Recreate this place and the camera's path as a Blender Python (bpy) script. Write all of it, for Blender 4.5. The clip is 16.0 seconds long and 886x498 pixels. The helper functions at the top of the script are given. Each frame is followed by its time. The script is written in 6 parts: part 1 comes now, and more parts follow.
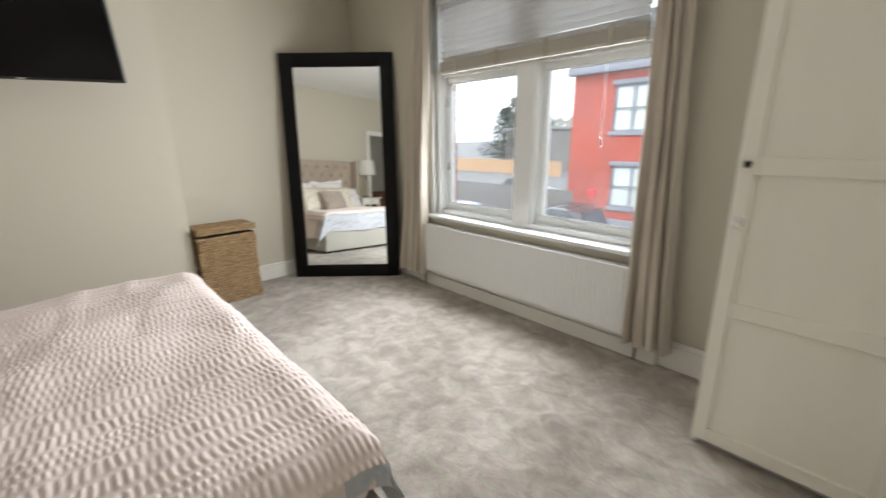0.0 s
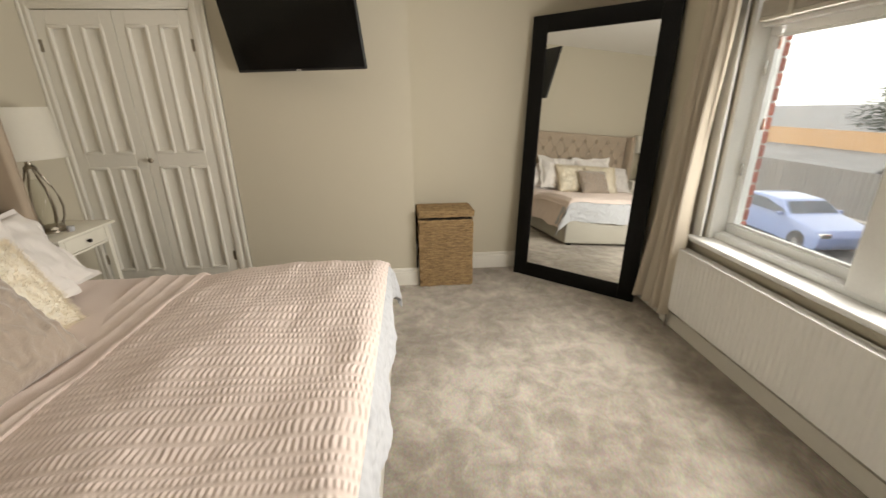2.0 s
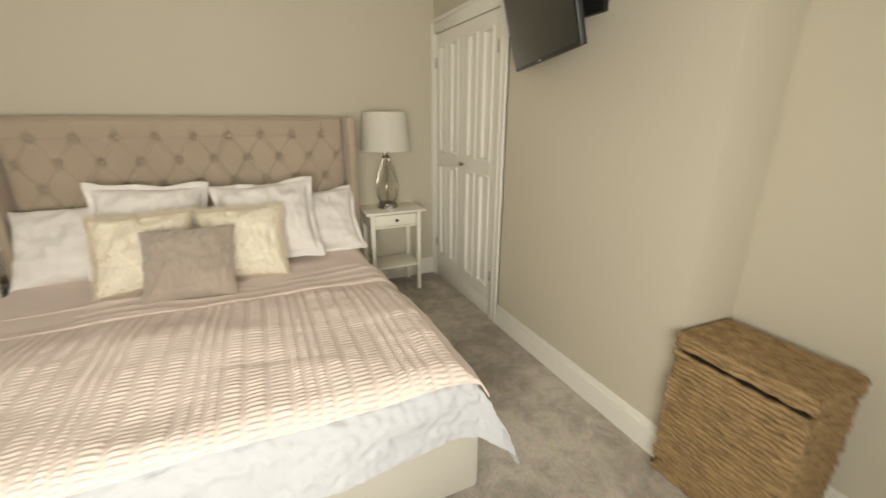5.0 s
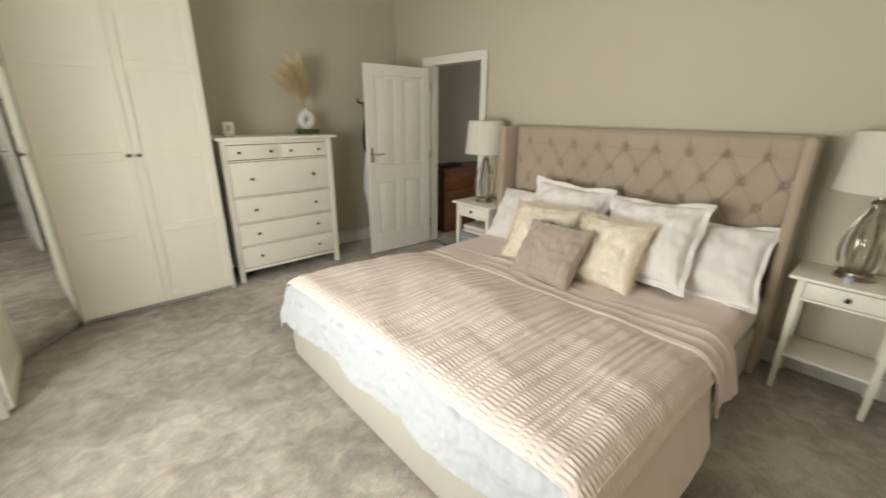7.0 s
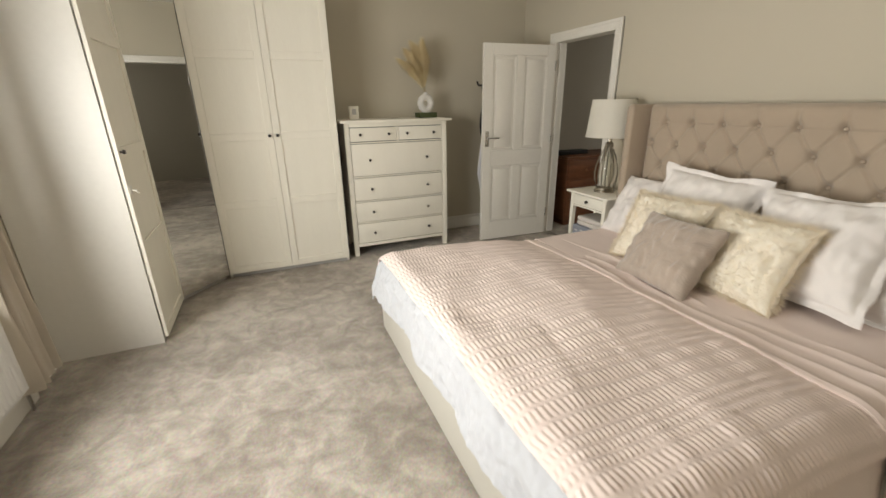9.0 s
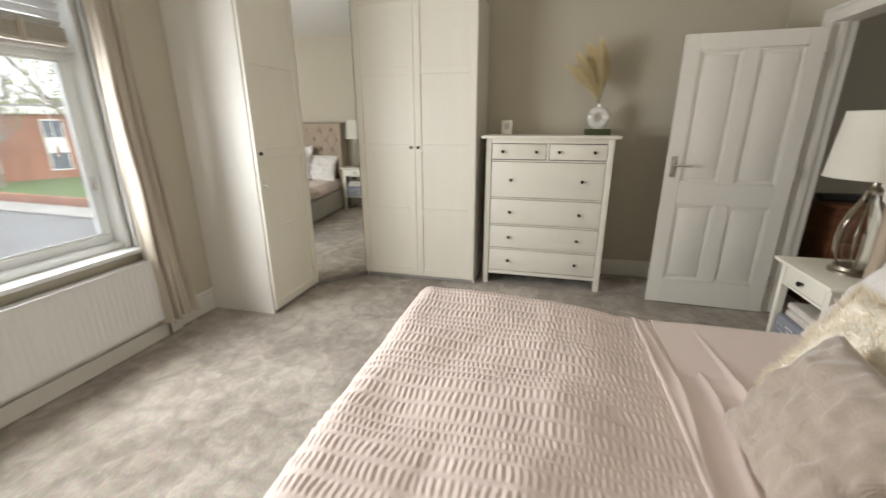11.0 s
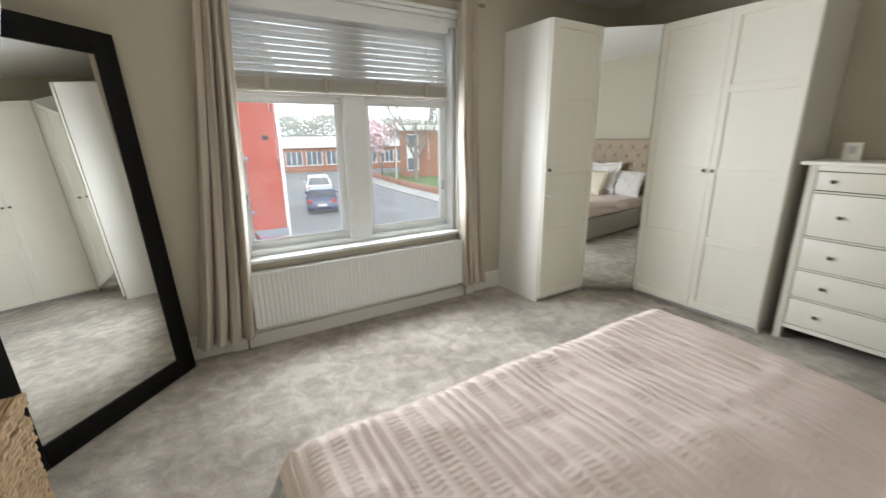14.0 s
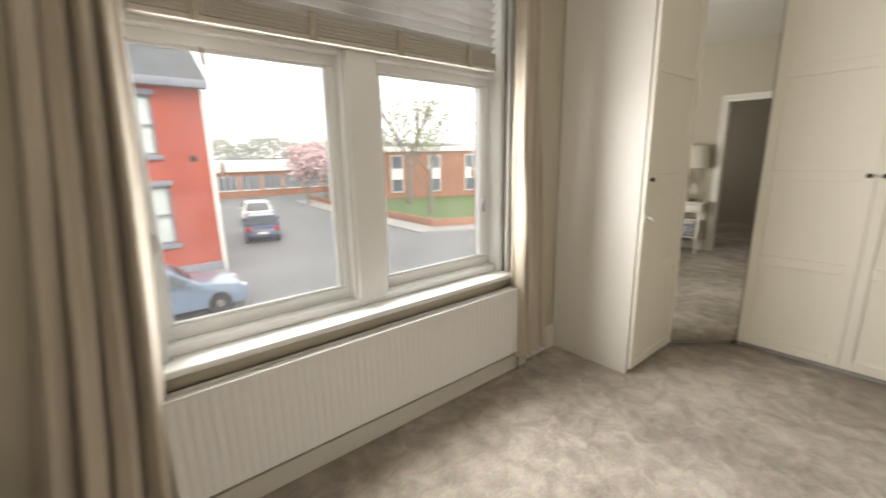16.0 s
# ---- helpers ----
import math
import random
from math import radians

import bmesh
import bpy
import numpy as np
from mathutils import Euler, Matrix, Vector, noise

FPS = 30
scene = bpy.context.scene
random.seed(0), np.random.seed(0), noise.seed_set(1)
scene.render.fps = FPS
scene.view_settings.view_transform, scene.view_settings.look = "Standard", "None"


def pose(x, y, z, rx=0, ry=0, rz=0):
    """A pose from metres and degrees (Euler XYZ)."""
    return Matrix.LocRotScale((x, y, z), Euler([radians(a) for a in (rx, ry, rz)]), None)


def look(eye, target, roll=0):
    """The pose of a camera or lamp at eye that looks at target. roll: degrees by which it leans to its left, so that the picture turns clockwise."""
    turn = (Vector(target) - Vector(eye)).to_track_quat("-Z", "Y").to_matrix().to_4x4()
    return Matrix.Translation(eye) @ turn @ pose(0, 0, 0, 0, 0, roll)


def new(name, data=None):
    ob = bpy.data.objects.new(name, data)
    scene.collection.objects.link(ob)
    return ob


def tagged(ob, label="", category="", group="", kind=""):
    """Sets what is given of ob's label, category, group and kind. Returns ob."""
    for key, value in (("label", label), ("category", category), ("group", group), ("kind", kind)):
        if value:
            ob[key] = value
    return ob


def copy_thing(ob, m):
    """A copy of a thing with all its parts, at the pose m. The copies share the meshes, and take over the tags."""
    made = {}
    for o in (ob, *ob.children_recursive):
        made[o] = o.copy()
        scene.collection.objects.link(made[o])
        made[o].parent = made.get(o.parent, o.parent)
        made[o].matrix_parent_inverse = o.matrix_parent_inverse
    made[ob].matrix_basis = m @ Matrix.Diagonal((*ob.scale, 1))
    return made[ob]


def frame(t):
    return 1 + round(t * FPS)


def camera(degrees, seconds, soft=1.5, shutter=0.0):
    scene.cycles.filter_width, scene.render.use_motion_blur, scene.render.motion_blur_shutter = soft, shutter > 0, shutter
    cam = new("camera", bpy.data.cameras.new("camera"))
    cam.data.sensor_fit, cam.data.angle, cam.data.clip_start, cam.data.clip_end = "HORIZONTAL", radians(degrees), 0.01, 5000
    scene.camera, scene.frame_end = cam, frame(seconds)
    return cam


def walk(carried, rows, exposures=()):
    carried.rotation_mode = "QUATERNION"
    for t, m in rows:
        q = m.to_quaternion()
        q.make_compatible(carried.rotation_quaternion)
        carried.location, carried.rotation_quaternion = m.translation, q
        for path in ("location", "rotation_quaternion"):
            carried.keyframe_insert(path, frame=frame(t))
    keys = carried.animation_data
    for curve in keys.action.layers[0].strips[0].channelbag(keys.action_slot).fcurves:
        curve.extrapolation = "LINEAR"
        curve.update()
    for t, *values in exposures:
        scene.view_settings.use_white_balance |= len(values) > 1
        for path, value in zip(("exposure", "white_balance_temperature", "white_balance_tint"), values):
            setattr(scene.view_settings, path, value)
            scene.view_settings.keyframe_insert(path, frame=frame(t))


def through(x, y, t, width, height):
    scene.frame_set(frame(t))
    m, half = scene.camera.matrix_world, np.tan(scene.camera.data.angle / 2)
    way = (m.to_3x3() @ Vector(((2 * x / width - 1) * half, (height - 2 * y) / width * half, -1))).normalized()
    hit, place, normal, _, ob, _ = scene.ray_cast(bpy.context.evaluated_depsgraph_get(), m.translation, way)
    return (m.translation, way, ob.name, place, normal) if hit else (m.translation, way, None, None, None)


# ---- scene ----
cam = camera(95.0, 16.0, shutter=0.5)
PATH = [
    (0, (1.261, 0.996, 1.307), (-0.148, 2.312, 0.777), -0.7),
    (0.5, (1.133, 1.161, 1.376), (-0.526, 2.093, 0.759), -0.6),
    (1, (1.073, 1.253, 1.43), (-0.699, 1.9, 0.765), -0.6),
    (1.5, (0.992, 1.449, 1.443), (-0.85, 1.843, 0.771), -0.6),
    (2, (0.832, 1.652, 1.435), (-1.046, 1.788, 0.759), -0.8),
    (2.5, (0.675, 1.892, 1.44), (-1.203, 1.747, 0.769), -0.8),
    (3, (0.496, 2.109, 1.428), (-1.353, 1.713, 0.776), -0.4),
    (3.2, (0.387, 2.226, 1.409), (-1.43, 1.698, 0.76), -0.7),
    (5.3, (-1.075, 2.557, 1.413), (-1.559, 0.715, 0.802), 0.6),
    (5.5, (-1.197, 2.55, 1.411), (-1.462, 0.664, 0.803), 0.9),
    (6, (-1.468, 2.476, 1.48), (-1.09, 0.621, 0.833), 1.0),
    (6.5, (-1.668, 2.348, 1.451), (-0.663, 0.734, 0.832), 0.7),
    (7, (-1.859, 2.311, 1.511), (-0.449, 1.043, 0.875), 0.5),
    (7.5, (-2.024, 2.331, 1.518), (-0.426, 1.319, 0.866), 0.1),
    (8, (-2.114, 2.353, 1.467), (-0.448, 1.457, 0.816), 0.1),
    (8.2, (-2.112, 2.319, 1.473), (-0.435, 1.455, 0.81), -0.3),
    (10.3, (-1.469, 1.363, 1.353), (0.426, 1.224, 0.728), -0.1),
    (10.5, (-1.479, 1.24, 1.363), (0.423, 1.266, 0.746), -0.2),
    (11, (-1.516, 0.868, 1.403), (0.333, 1.345, 0.808), -0.2),
    (11.5, (-1.533, 0.481, 1.447), (0.16, 1.363, 0.851), -0.3),
    (12, (-1.595, 0.273, 1.447), (-0.081, 1.453, 0.884), -0.4),
    (12.5, (-1.651, -0.002, 1.481), (-0.298, 1.357, 0.913), -0.4),
    (13, (-1.686, -0.118, 1.484), (-0.443, 1.343, 0.919), -0.5),
    (13.5, (-1.678, -0.039, 1.475), (-0.533, 1.507, 0.928), -0.5),
    (14, (-1.647, 0.308, 1.486), (-0.638, 1.95, 0.951), -0.6),
    (14.5, (-1.634, 0.719, 1.434), (-0.782, 2.458, 0.936), -0.7),
    (15, (-1.575, 1.118, 1.432), (-0.85, 2.921, 0.96), -0.9),
    (15.5, (-1.523, 1.466, 1.389), (-0.683, 3.221, 0.929), -0.9),
    (16, (-1.436, 1.767, 1.34), (-0.193, 3.271, 0.905), -1.1),
]
# the clip's camera drifts in exposure and white balance as it turns from window to wall
EXPOSURES = [(0, 0.75, 6300, 10), (0.5, 0.68, 6300, 10), (1.0, 0.63, 6900, 11), (1.5, 0.54, 7270, 11), (2.5, 0.47, 7600, 11), (3.2, 0.55, 7300, 11),
             (5.5, 0.66, 7700, 7), (6.0, 0.72, 7300, 7), (6.5, 0.71, 6950, 6), (7.0, 0.71, 7050, 7), (8.0, 0.64, 7150, 10), (10.5, 0.72, 7150, 10),
             (11.0, 0.76, 6650, 10), (12.0, 0.72, 6850, 11), (12.5, 0.77, 6480, 11), (13.0, 0.78, 6330, 12), (14.0, 0.70, 6250, 8), (15.0, 0.70, 6500, 10), (16.0, 0.62, 7130, 12)]
walk(cam, [(t, look(eye, target, roll)) for t, eye, target, roll in PATH], EXPOSURES)

# world and daylight: a bright overcast sky
world = bpy.data.worlds.new("overcast_sky")
scene.world = world
world.use_nodes = True
wn = world.node_tree
wn.nodes.clear()
sky = wn.nodes.new("ShaderNodeTexSky")
sky.sky_type, sky.sun_disc = "NISHITA", False
sky.sun_elevation, sky.sun_rotation = radians(38), radians(200)
sky.air_density, sky.dust_density, sky.ozone_density = 1.0, 6.0, 1.0
bg = wn.nodes.new("ShaderNodeBackground")
bg.inputs["Strength"].default_value = 0.15
wout = wn.nodes.new("ShaderNodeOutputWorld")
haze = wn.nodes.new("ShaderNodeMix")
haze.data_type = "RGBA"
haze.inputs["Factor"].default_value = 0.75
haze.inputs["B"].default_value = (13.0, 13.4, 14.0, 1)
wn.links.new(sky.outputs["Color"], haze.inputs["A"])
wn.links.new(haze.outputs["Result"], bg.inputs["Color"])
wn.links.new(bg.outputs["Background"], wout.inputs["Surface"])

sun_data = bpy.data.lights.new("sun", "SUN")
sun_data.energy, sun_data.angle, sun_data.color = 1.0, radians(25), (1.0, 0.96, 0.9)
sun = new("sun", sun_data)
sun.matrix_world = look((0, -20, 30), (0, 0, 8))
# sky light that enters by the window, below the blind
day = bpy.data.lights.new("window_daylight", "AREA")
day.shape, day.size, day.size_y = "RECTANGLE", 1.54, 1.03
day.spread = radians(162)
day.energy, day.color = 42, (0.94, 0.985, 1.03)
window_daylight = new("window_daylight", day)
window_daylight.matrix_world = look((-0.5, 3.421, 1.245), (-0.5, 0.0, 1.20))
# unseen fill lamp, added so the landing beyond the door is not black
landing = bpy.data.lights.new("landing_fill", "AREA")
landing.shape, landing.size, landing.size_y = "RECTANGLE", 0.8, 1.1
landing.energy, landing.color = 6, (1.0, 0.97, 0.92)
landing_fill = new("landing_fill", landing)
landing_fill.matrix_world = look((-0.36, -2.9, 1.6), (1.6, -2.4, 1.1))


# ---- materials ----
def mat(name, color, rough=0.6, metal=0.0, var=0.06, big=0.8, fine=60.0, bump=0.1, stretch=(1, 1, 1), tint=None, depth=0.002,
        sheen=0.0, spec=0.5, coat=0.0, per_piece=0.0):
    """A painted, woven or mineral surface: two scales of variation and a fine relief."""
    m = bpy.data.materials.new(name)
    m.use_nodes = True
    n, l = m.node_tree.nodes, m.node_tree.links
    b = n["Principled BSDF"]
    co, mp = n.new("ShaderNodeTexCoord"), n.new("ShaderNodeMapping")
    mp.inputs["Scale"].default_value = stretch
    l.new(co.outputs["Object"], mp.inputs["Vector"])
    n1, n2 = n.new("ShaderNodeTexNoise"), n.new("ShaderNodeTexNoise")
    n1.inputs["Scale"].default_value, n1.inputs["Detail"].default_value = big, 4
    n2.inputs["Scale"].default_value, n2.inputs["Detail"].default_value = fine, 6
    for k in (n1, n2):
        l.new(mp.outputs["Vector"], k.inputs["Vector"])
    add = n.new("ShaderNodeMath")
    add.operation = "ADD"
    l.new(n1.outputs["Fac"], add.inputs[0])
    l.new(n2.outputs["Fac"], add.inputs[1])
    half = n.new("ShaderNodeMath")
    half.operation = "MULTIPLY"
    half.inputs[1].default_value = 0.5
    l.new(add.outputs[0], half.inputs[0])
    fac = half.outputs[0]
    if per_piece:
        info, am = n.new("ShaderNodeObjectInfo"), n.new("ShaderNodeMath")
        am.operation, am.inputs[1].default_value = "MULTIPLY_ADD", per_piece
        am.inputs[2].default_value = -per_piece / 2
        l.new(info.outputs["Random"], am.inputs[0])
        ad = n.new("ShaderNodeMath")
        ad.operation = "ADD"
        l.new(fac, ad.inputs[0])
        l.new(am.outputs[0], ad.inputs[1])
        fac = ad.outputs[0]
    ramp = n.new("ShaderNodeValToRGB")
    c = Vector(color)
    lo, hi = c * (1 - var * 2.2), c * (1 + var * 2.2)
    if tint:
        hi = Vector(tint)
    ramp.color_ramp.elements[0].position, ramp.color_ramp.elements[1].position = 0.3, 0.7
    ramp.color_ramp.elements[0].color = (*lo, 1)
    ramp.color_ramp.elements[1].color = (*[min(v, 0.92) for v in hi], 1)
    l.new(fac, ramp.inputs["Fac"])
    l.new(ramp.outputs["Color"], b.inputs["Base Color"])
    b.inputs["Roughness"].default_value, b.inputs["Metallic"].default_value = rough, metal
    b.inputs["Specular IOR Level"].default_value = spec
    b.inputs["Sheen Weight"].default_value = sheen
    b.inputs["Coat Weight"].default_value = coat
    if bump:
        bp = n.new("ShaderNodeBump")
        bp.inputs["Strength"].default_value, bp.inputs["Distance"].default_value = bump, depth
        l.new(n2.outputs["Fac"], bp.inputs["Height"])
        l.new(bp.outputs["Normal"], b.inputs["Normal"])
    return m


def carpet_mat():
    """Cut pile in taupe; brushed patches where the pile lies one way or the other."""
    m = mat("carpet_pile", (0.40, 0.355, 0.31), 1.0, var=0.05, fine=420, bump=0.9, depth=0.006, sheen=0.25, spec=0.1)
    n, l = m.node_tree.nodes, m.node_tree.links
    b = n["Principled BSDF"]
    co = n.new("ShaderNodeTexCoord")
    mus = n.new("ShaderNodeTexNoise")
    mus.inputs["Scale"].default_value, mus.inputs["Detail"].default_value = 8.0, 9
    mus.inputs["Roughness"].default_value, mus.inputs["Distortion"].default_value = 0.68, 0.55
    wide = n.new("ShaderNodeTexNoise")
    wide.inputs["Scale"].default_value, wide.inputs["Detail"].default_value = 1.3, 3
    spec = n.new("ShaderNodeTexNoise")
    spec.inputs["Scale"].default_value, spec.inputs["Detail"].default_value = 95, 5
    for k in (mus, wide, spec):
        l.new(co.outputs["Object"], k.inputs["Vector"])
    r = n.new("ShaderNodeValToRGB")
    e = r.color_ramp.elements
    e[0].position, e[0].color = 0.41, (0.318, 0.277, 0.235, 1)
    e[1].position, e[1].color = 0.59, (0.625, 0.575, 0.510, 1)
    mid = e.new(0.5)
    mid.color = (0.445, 0.398, 0.345, 1)
    mix = n.new("ShaderNodeMath")
    mix.operation, mix.inputs[1].default_value = "MULTIPLY_ADD", 0.5
    sc = n.new("ShaderNodeMath")
    sc.operation, sc.inputs[1].default_value = "MULTIPLY", 0.5
    l.new(wide.outputs["Fac"], sc.inputs[0])
    l.new(mus.outputs["Fac"], mix.inputs[0])
    l.new(sc.outputs[0], mix.inputs[2])
    l.new(mix.outputs[0], r.inputs["Fac"])
    sp = n.new("ShaderNodeMix")
    sp.data_type, sp.blend_type = "RGBA", "MULTIPLY"
    sp.inputs["Factor"].default_value = 0.6
    l.new(r.outputs["Color"], sp.inputs["A"])
    l.new(spec.outputs["Color"], sp.inputs["B"])
    gain = n.new("ShaderNodeMix")
    gain.data_type, gain.blend_type = "RGBA", "MULTIPLY"
    gain.inputs["Factor"].default_value = 1.0
    gain.inputs["B"].default_value = (1.46, 1.42, 1.36, 1)
    l.new(sp.outputs["Result"], gain.inputs["A"])
    l.new(gain.outputs["Result"], b.inputs["Base Color"])
    return m


def brick_mat(name, c1, c2, mortar, scale=1.0):
    m = bpy.data.materials.new(name)
    m.use_nodes = True
    n, l = m.node_tree.nodes, m.node_tree.links
    b = n["Principled BSDF"]
    co, mp = n.new("ShaderNodeTexCoord"), n.new("ShaderNodeMapping")
    mp.inputs["Rotation"].default_value = (radians(90), 0, 0)
    tex = n.new("ShaderNodeTexBrick")
    tex.inputs["Color1"].default_value, tex.inputs["Color2"].default_value = (*c1, 1), (*c2, 1)
    tex.inputs["Mortar"].default_value = (*mortar, 1)
    tex.inputs["Scale"].default_value = scale
    tex.inputs["Brick Width"].default_value, tex.inputs["Row Height"].default_value = 0.225, 0.075
    tex.inputs["Mortar Size"].default_value = 0.008
    l.new(co.outputs["Object"], mp.inputs["Vector"])
    l.new(mp.outputs["Vector"], tex.inputs["Vector"])
    ns = n.new("ShaderNodeTexNoise")
    ns.inputs["Scale"].default_value, ns.inputs["Detail"].default_value = 0.7, 6
    l.new(co.outputs["Object"], ns.inputs["Vector"])
    mx = n.new("ShaderNodeMix")
    mx.data_type, mx.blend_type = "RGBA", "OVERLAY"
    mx.inputs["Factor"].default_value = 0.35
    l.new(tex.outputs["Color"], mx.inputs["A"])
    l.new(ns.outputs["Fac"], mx.inputs["B"])
    l.new(mx.outputs["Result"], b.inputs["Base Color"])
    b.inputs["Roughness"].default_value = 0.9
    bp = n.new("ShaderNodeBump")
    bp.inputs["Strength"].default_value = 0.4
    l.new(tex.outputs["Fac"], bp.inputs["Height"])
    bp.invert = True
    l.new(bp.outputs["Normal"], b.inputs["Normal"])
    return m


def glass_mat(name, rough=0.0, color=(1, 1, 1)):
    m = bpy.data.materials.new(name)
    m.use_nodes = True
    n, l = m.node_tree.nodes, m.node_tree.links
    n.remove(n["Principled BSDF"])
    out = n["Material Output"]
    tr, gl, mx, lw = n.new("ShaderNodeBsdfTransparent"), n.new("ShaderNodeBsdfGlossy"), n.new("ShaderNodeMixShader"), n.new("ShaderNodeLayerWeight")
    tr.inputs["Color"].default_value = (*color, 1)
    gl.inputs["Roughness"].default_value = rough
    lw.inputs["Blend"].default_value = 0.5
    power, share = n.new("ShaderNodeMath"), n.new("ShaderNodeMath")
    power.operation, power.inputs[1].default_value = "POWER", 4.5
    share.operation, share.inputs[1].default_value, share.inputs[2].default_value = "MULTIPLY_ADD", 0.8, 0.03
    l.new(lw.outputs["Facing"], power.inputs[0])
    l.new(power.outputs[0], share.inputs[0])
    l.new(share.outputs[0], mx.inputs[0])
    l.new(tr.outputs[0], mx.inputs[1])
    l.new(gl.outputs[0], mx.inputs[2])
    l.new(mx.outputs[0], out.inputs["Surface"])
    return m


def thin_mat(name, color, through=0.35, rough=0.8):
    """Cloth, paper or thin plastic that lets some light through."""
    m = mat(name, color, rough, var=0.03, big=3, fine=180, bump=0.15)
    n, l = m.node_tree.nodes, m.node_tree.links
    b, out = n["Principled BSDF"], n["Material Output"]
    tl, mx = n.new("ShaderNodeBsdfTranslucent"), n.new("ShaderNodeMixShader")
    tl.inputs["Color"].default_value = (*color, 1)
    mx.inputs[0].default_value = through
    l.new(b.outputs[0], mx.inputs[1])
    l.new(tl.outputs[0], mx.inputs[2])
    l.new(mx.outputs[0], out.inputs["Surface"])
    return m


M = {}
M["wall"] = mat("greige_wall_paint", (0.575, 0.522, 0.415), 0.75, var=0.012, big=0.9, fine=240, bump=0.10, depth=0.001, spec=0.3)
M["ceiling"] = mat("white_ceiling_paint", (0.85, 0.83, 0.79), 0.9, var=0.01, fine=200, bump=0.08)
M["gloss"] = mat("white_gloss_woodwork", (0.82, 0.785, 0.71), 0.35, var=0.012, big=2, fine=40, bump=0.05)
M["upvc"] = mat("white_plastic_frame", (0.86, 0.87, 0.86), 0.3, var=0.01, fine=30, bump=0.02)
M["plaster_white"] = mat("white_painted_reveal", (0.79, 0.785, 0.76), 0.5, var=0.02, big=3, fine=90, bump=0.1)
M["carpet"] = carpet_mat()
M["ward"] = mat("white_stained_furniture", (0.90, 0.85, 0.74), 0.42, var=0.015, big=1.5, fine=30, stretch=(6, 6, 0.6), bump=0.06)
M["ward_side"] = mat("white_foil_side_panel", (0.82, 0.785, 0.72), 0.4, var=0.012, big=1.5, fine=30, bump=0.03)
M["plinth"] = mat("grey_plinth", (0.55, 0.53, 0.50), 0.5, var=0.02)
M["edge_trim"] = mat("dark_anodised_edge", (0.10, 0.095, 0.085), 0.4, 0.5, var=0.03)
M["dark_gap"] = mat("dark_gap_fill", (0.03, 0.025, 0.02), 0.8, var=0.05)
M["knob"] = mat("bronzed_metal_knob", (0.035, 0.028, 0.025), 0.35, 0.6, var=0.05, fine=80)
M["chrome"] = mat("satin_chrome", (0.62, 0.61, 0.59), 0.25, 1.0, var=0.02, bump=0.02)
M["nickel"] = mat("antique_nickel", (0.36, 0.32, 0.26), 0.3, 1.0, var=0.05, fine=90, bump=0.05)
M["mirror"] = bpy.data.materials.new("silvered_mirror")
M["mirror"].use_nodes = True
mb = M["mirror"].node_tree.nodes["Principled BSDF"]
mb.inputs["Base Color"].default_value = (0.90, 0.91, 0.89, 1)
mb.inputs["Metallic"].default_value, mb.inputs["Roughness"].default_value = 1.0, 0.0
M["black_wood"] = mat("black_stained_frame", (0.006, 0.0055, 0.005), 0.5, spec=0.15, var=0.15, big=2, fine=50, stretch=(1, 1, 8), bump=0.12)
M["screen"] = mat("dark_television_glass", (0.003, 0.003, 0.003), 0.18, spec=0.25, var=0.1, bump=0)
M["tv_shell"] = mat("black_plastic_shell", (0.012, 0.012, 0.012), 0.45, var=0.1, fine=150)
M["upholstery"] = mat("oatmeal_upholstery", (0.43, 0.345, 0.262), 0.95, var=0.05, big=3, fine=500, bump=0.5, depth=0.001, sheen=0.3, spec=0.15)
M["divan"] = mat("cream_divan_fabric", (0.46, 0.43, 0.37), 0.95, var=0.03, big=3, fine=420, bump=0.4, depth=0.001, sheen=0.2, spec=0.15)
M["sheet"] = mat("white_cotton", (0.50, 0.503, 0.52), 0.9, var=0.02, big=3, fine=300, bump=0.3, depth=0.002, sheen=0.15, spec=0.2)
M["duvet"] = mat("blush_seersucker_cotton", (0.80, 0.668, 0.605), 0.92, var=0.025, big=3, fine=350, bump=0.35, depth=0.002, sheen=0.15, spec=0.2)
M["fur_pile"] = thin_mat("cream_plush_pile", (0.92, 0.84, 0.72), 0.6, 0.95)
M["pillow"] = mat("white_pillowcase_cotton", (0.82, 0.775, 0.74), 0.9, var=0.02, big=3, fine=300, bump=0.3, depth=0.002, sheen=0.15, spec=0.2)
M["cream_fur"] = mat("cream_plush", (0.90, 0.82, 0.70), 0.95, var=0.03, big=6, fine=130, bump=0.3, depth=0.004, sheen=0.4, spec=0.1)
M["taupe"] = mat("taupe_velvet_cushion", (0.41, 0.335, 0.275), 0.8, var=0.06, big=5, fine=240, bump=0.35, depth=0.002, sheen=0.6, spec=0.2)
tn, tk = M["taupe"].node_tree.nodes, M["taupe"].node_tree.links
t_co, t_wave, t_bump = tn.new("ShaderNodeTexCoord"), tn.new("ShaderNodeTexWave"), tn.new("ShaderNodeBump")
t_wave.wave_type = "RINGS"
t_wave.inputs["Scale"].default_value, t_wave.inputs["Distortion"].default_value = 26.0, 14.0
t_wave.inputs["Detail"].default_value, t_wave.inputs["Detail Scale"].default_value = 1.0, 0.7
t_bump.inputs["Strength"].default_value, t_bump.inputs["Distance"].default_value = 0.25, 0.003
tk.new(t_co.outputs["Object"], t_wave.inputs["Vector"])
tk.new(t_wave.outputs["Fac"], t_bump.inputs["Height"])
tk.new(tn["Principled BSDF"].inputs["Normal"].links[0].from_socket, t_bump.inputs["Normal"])
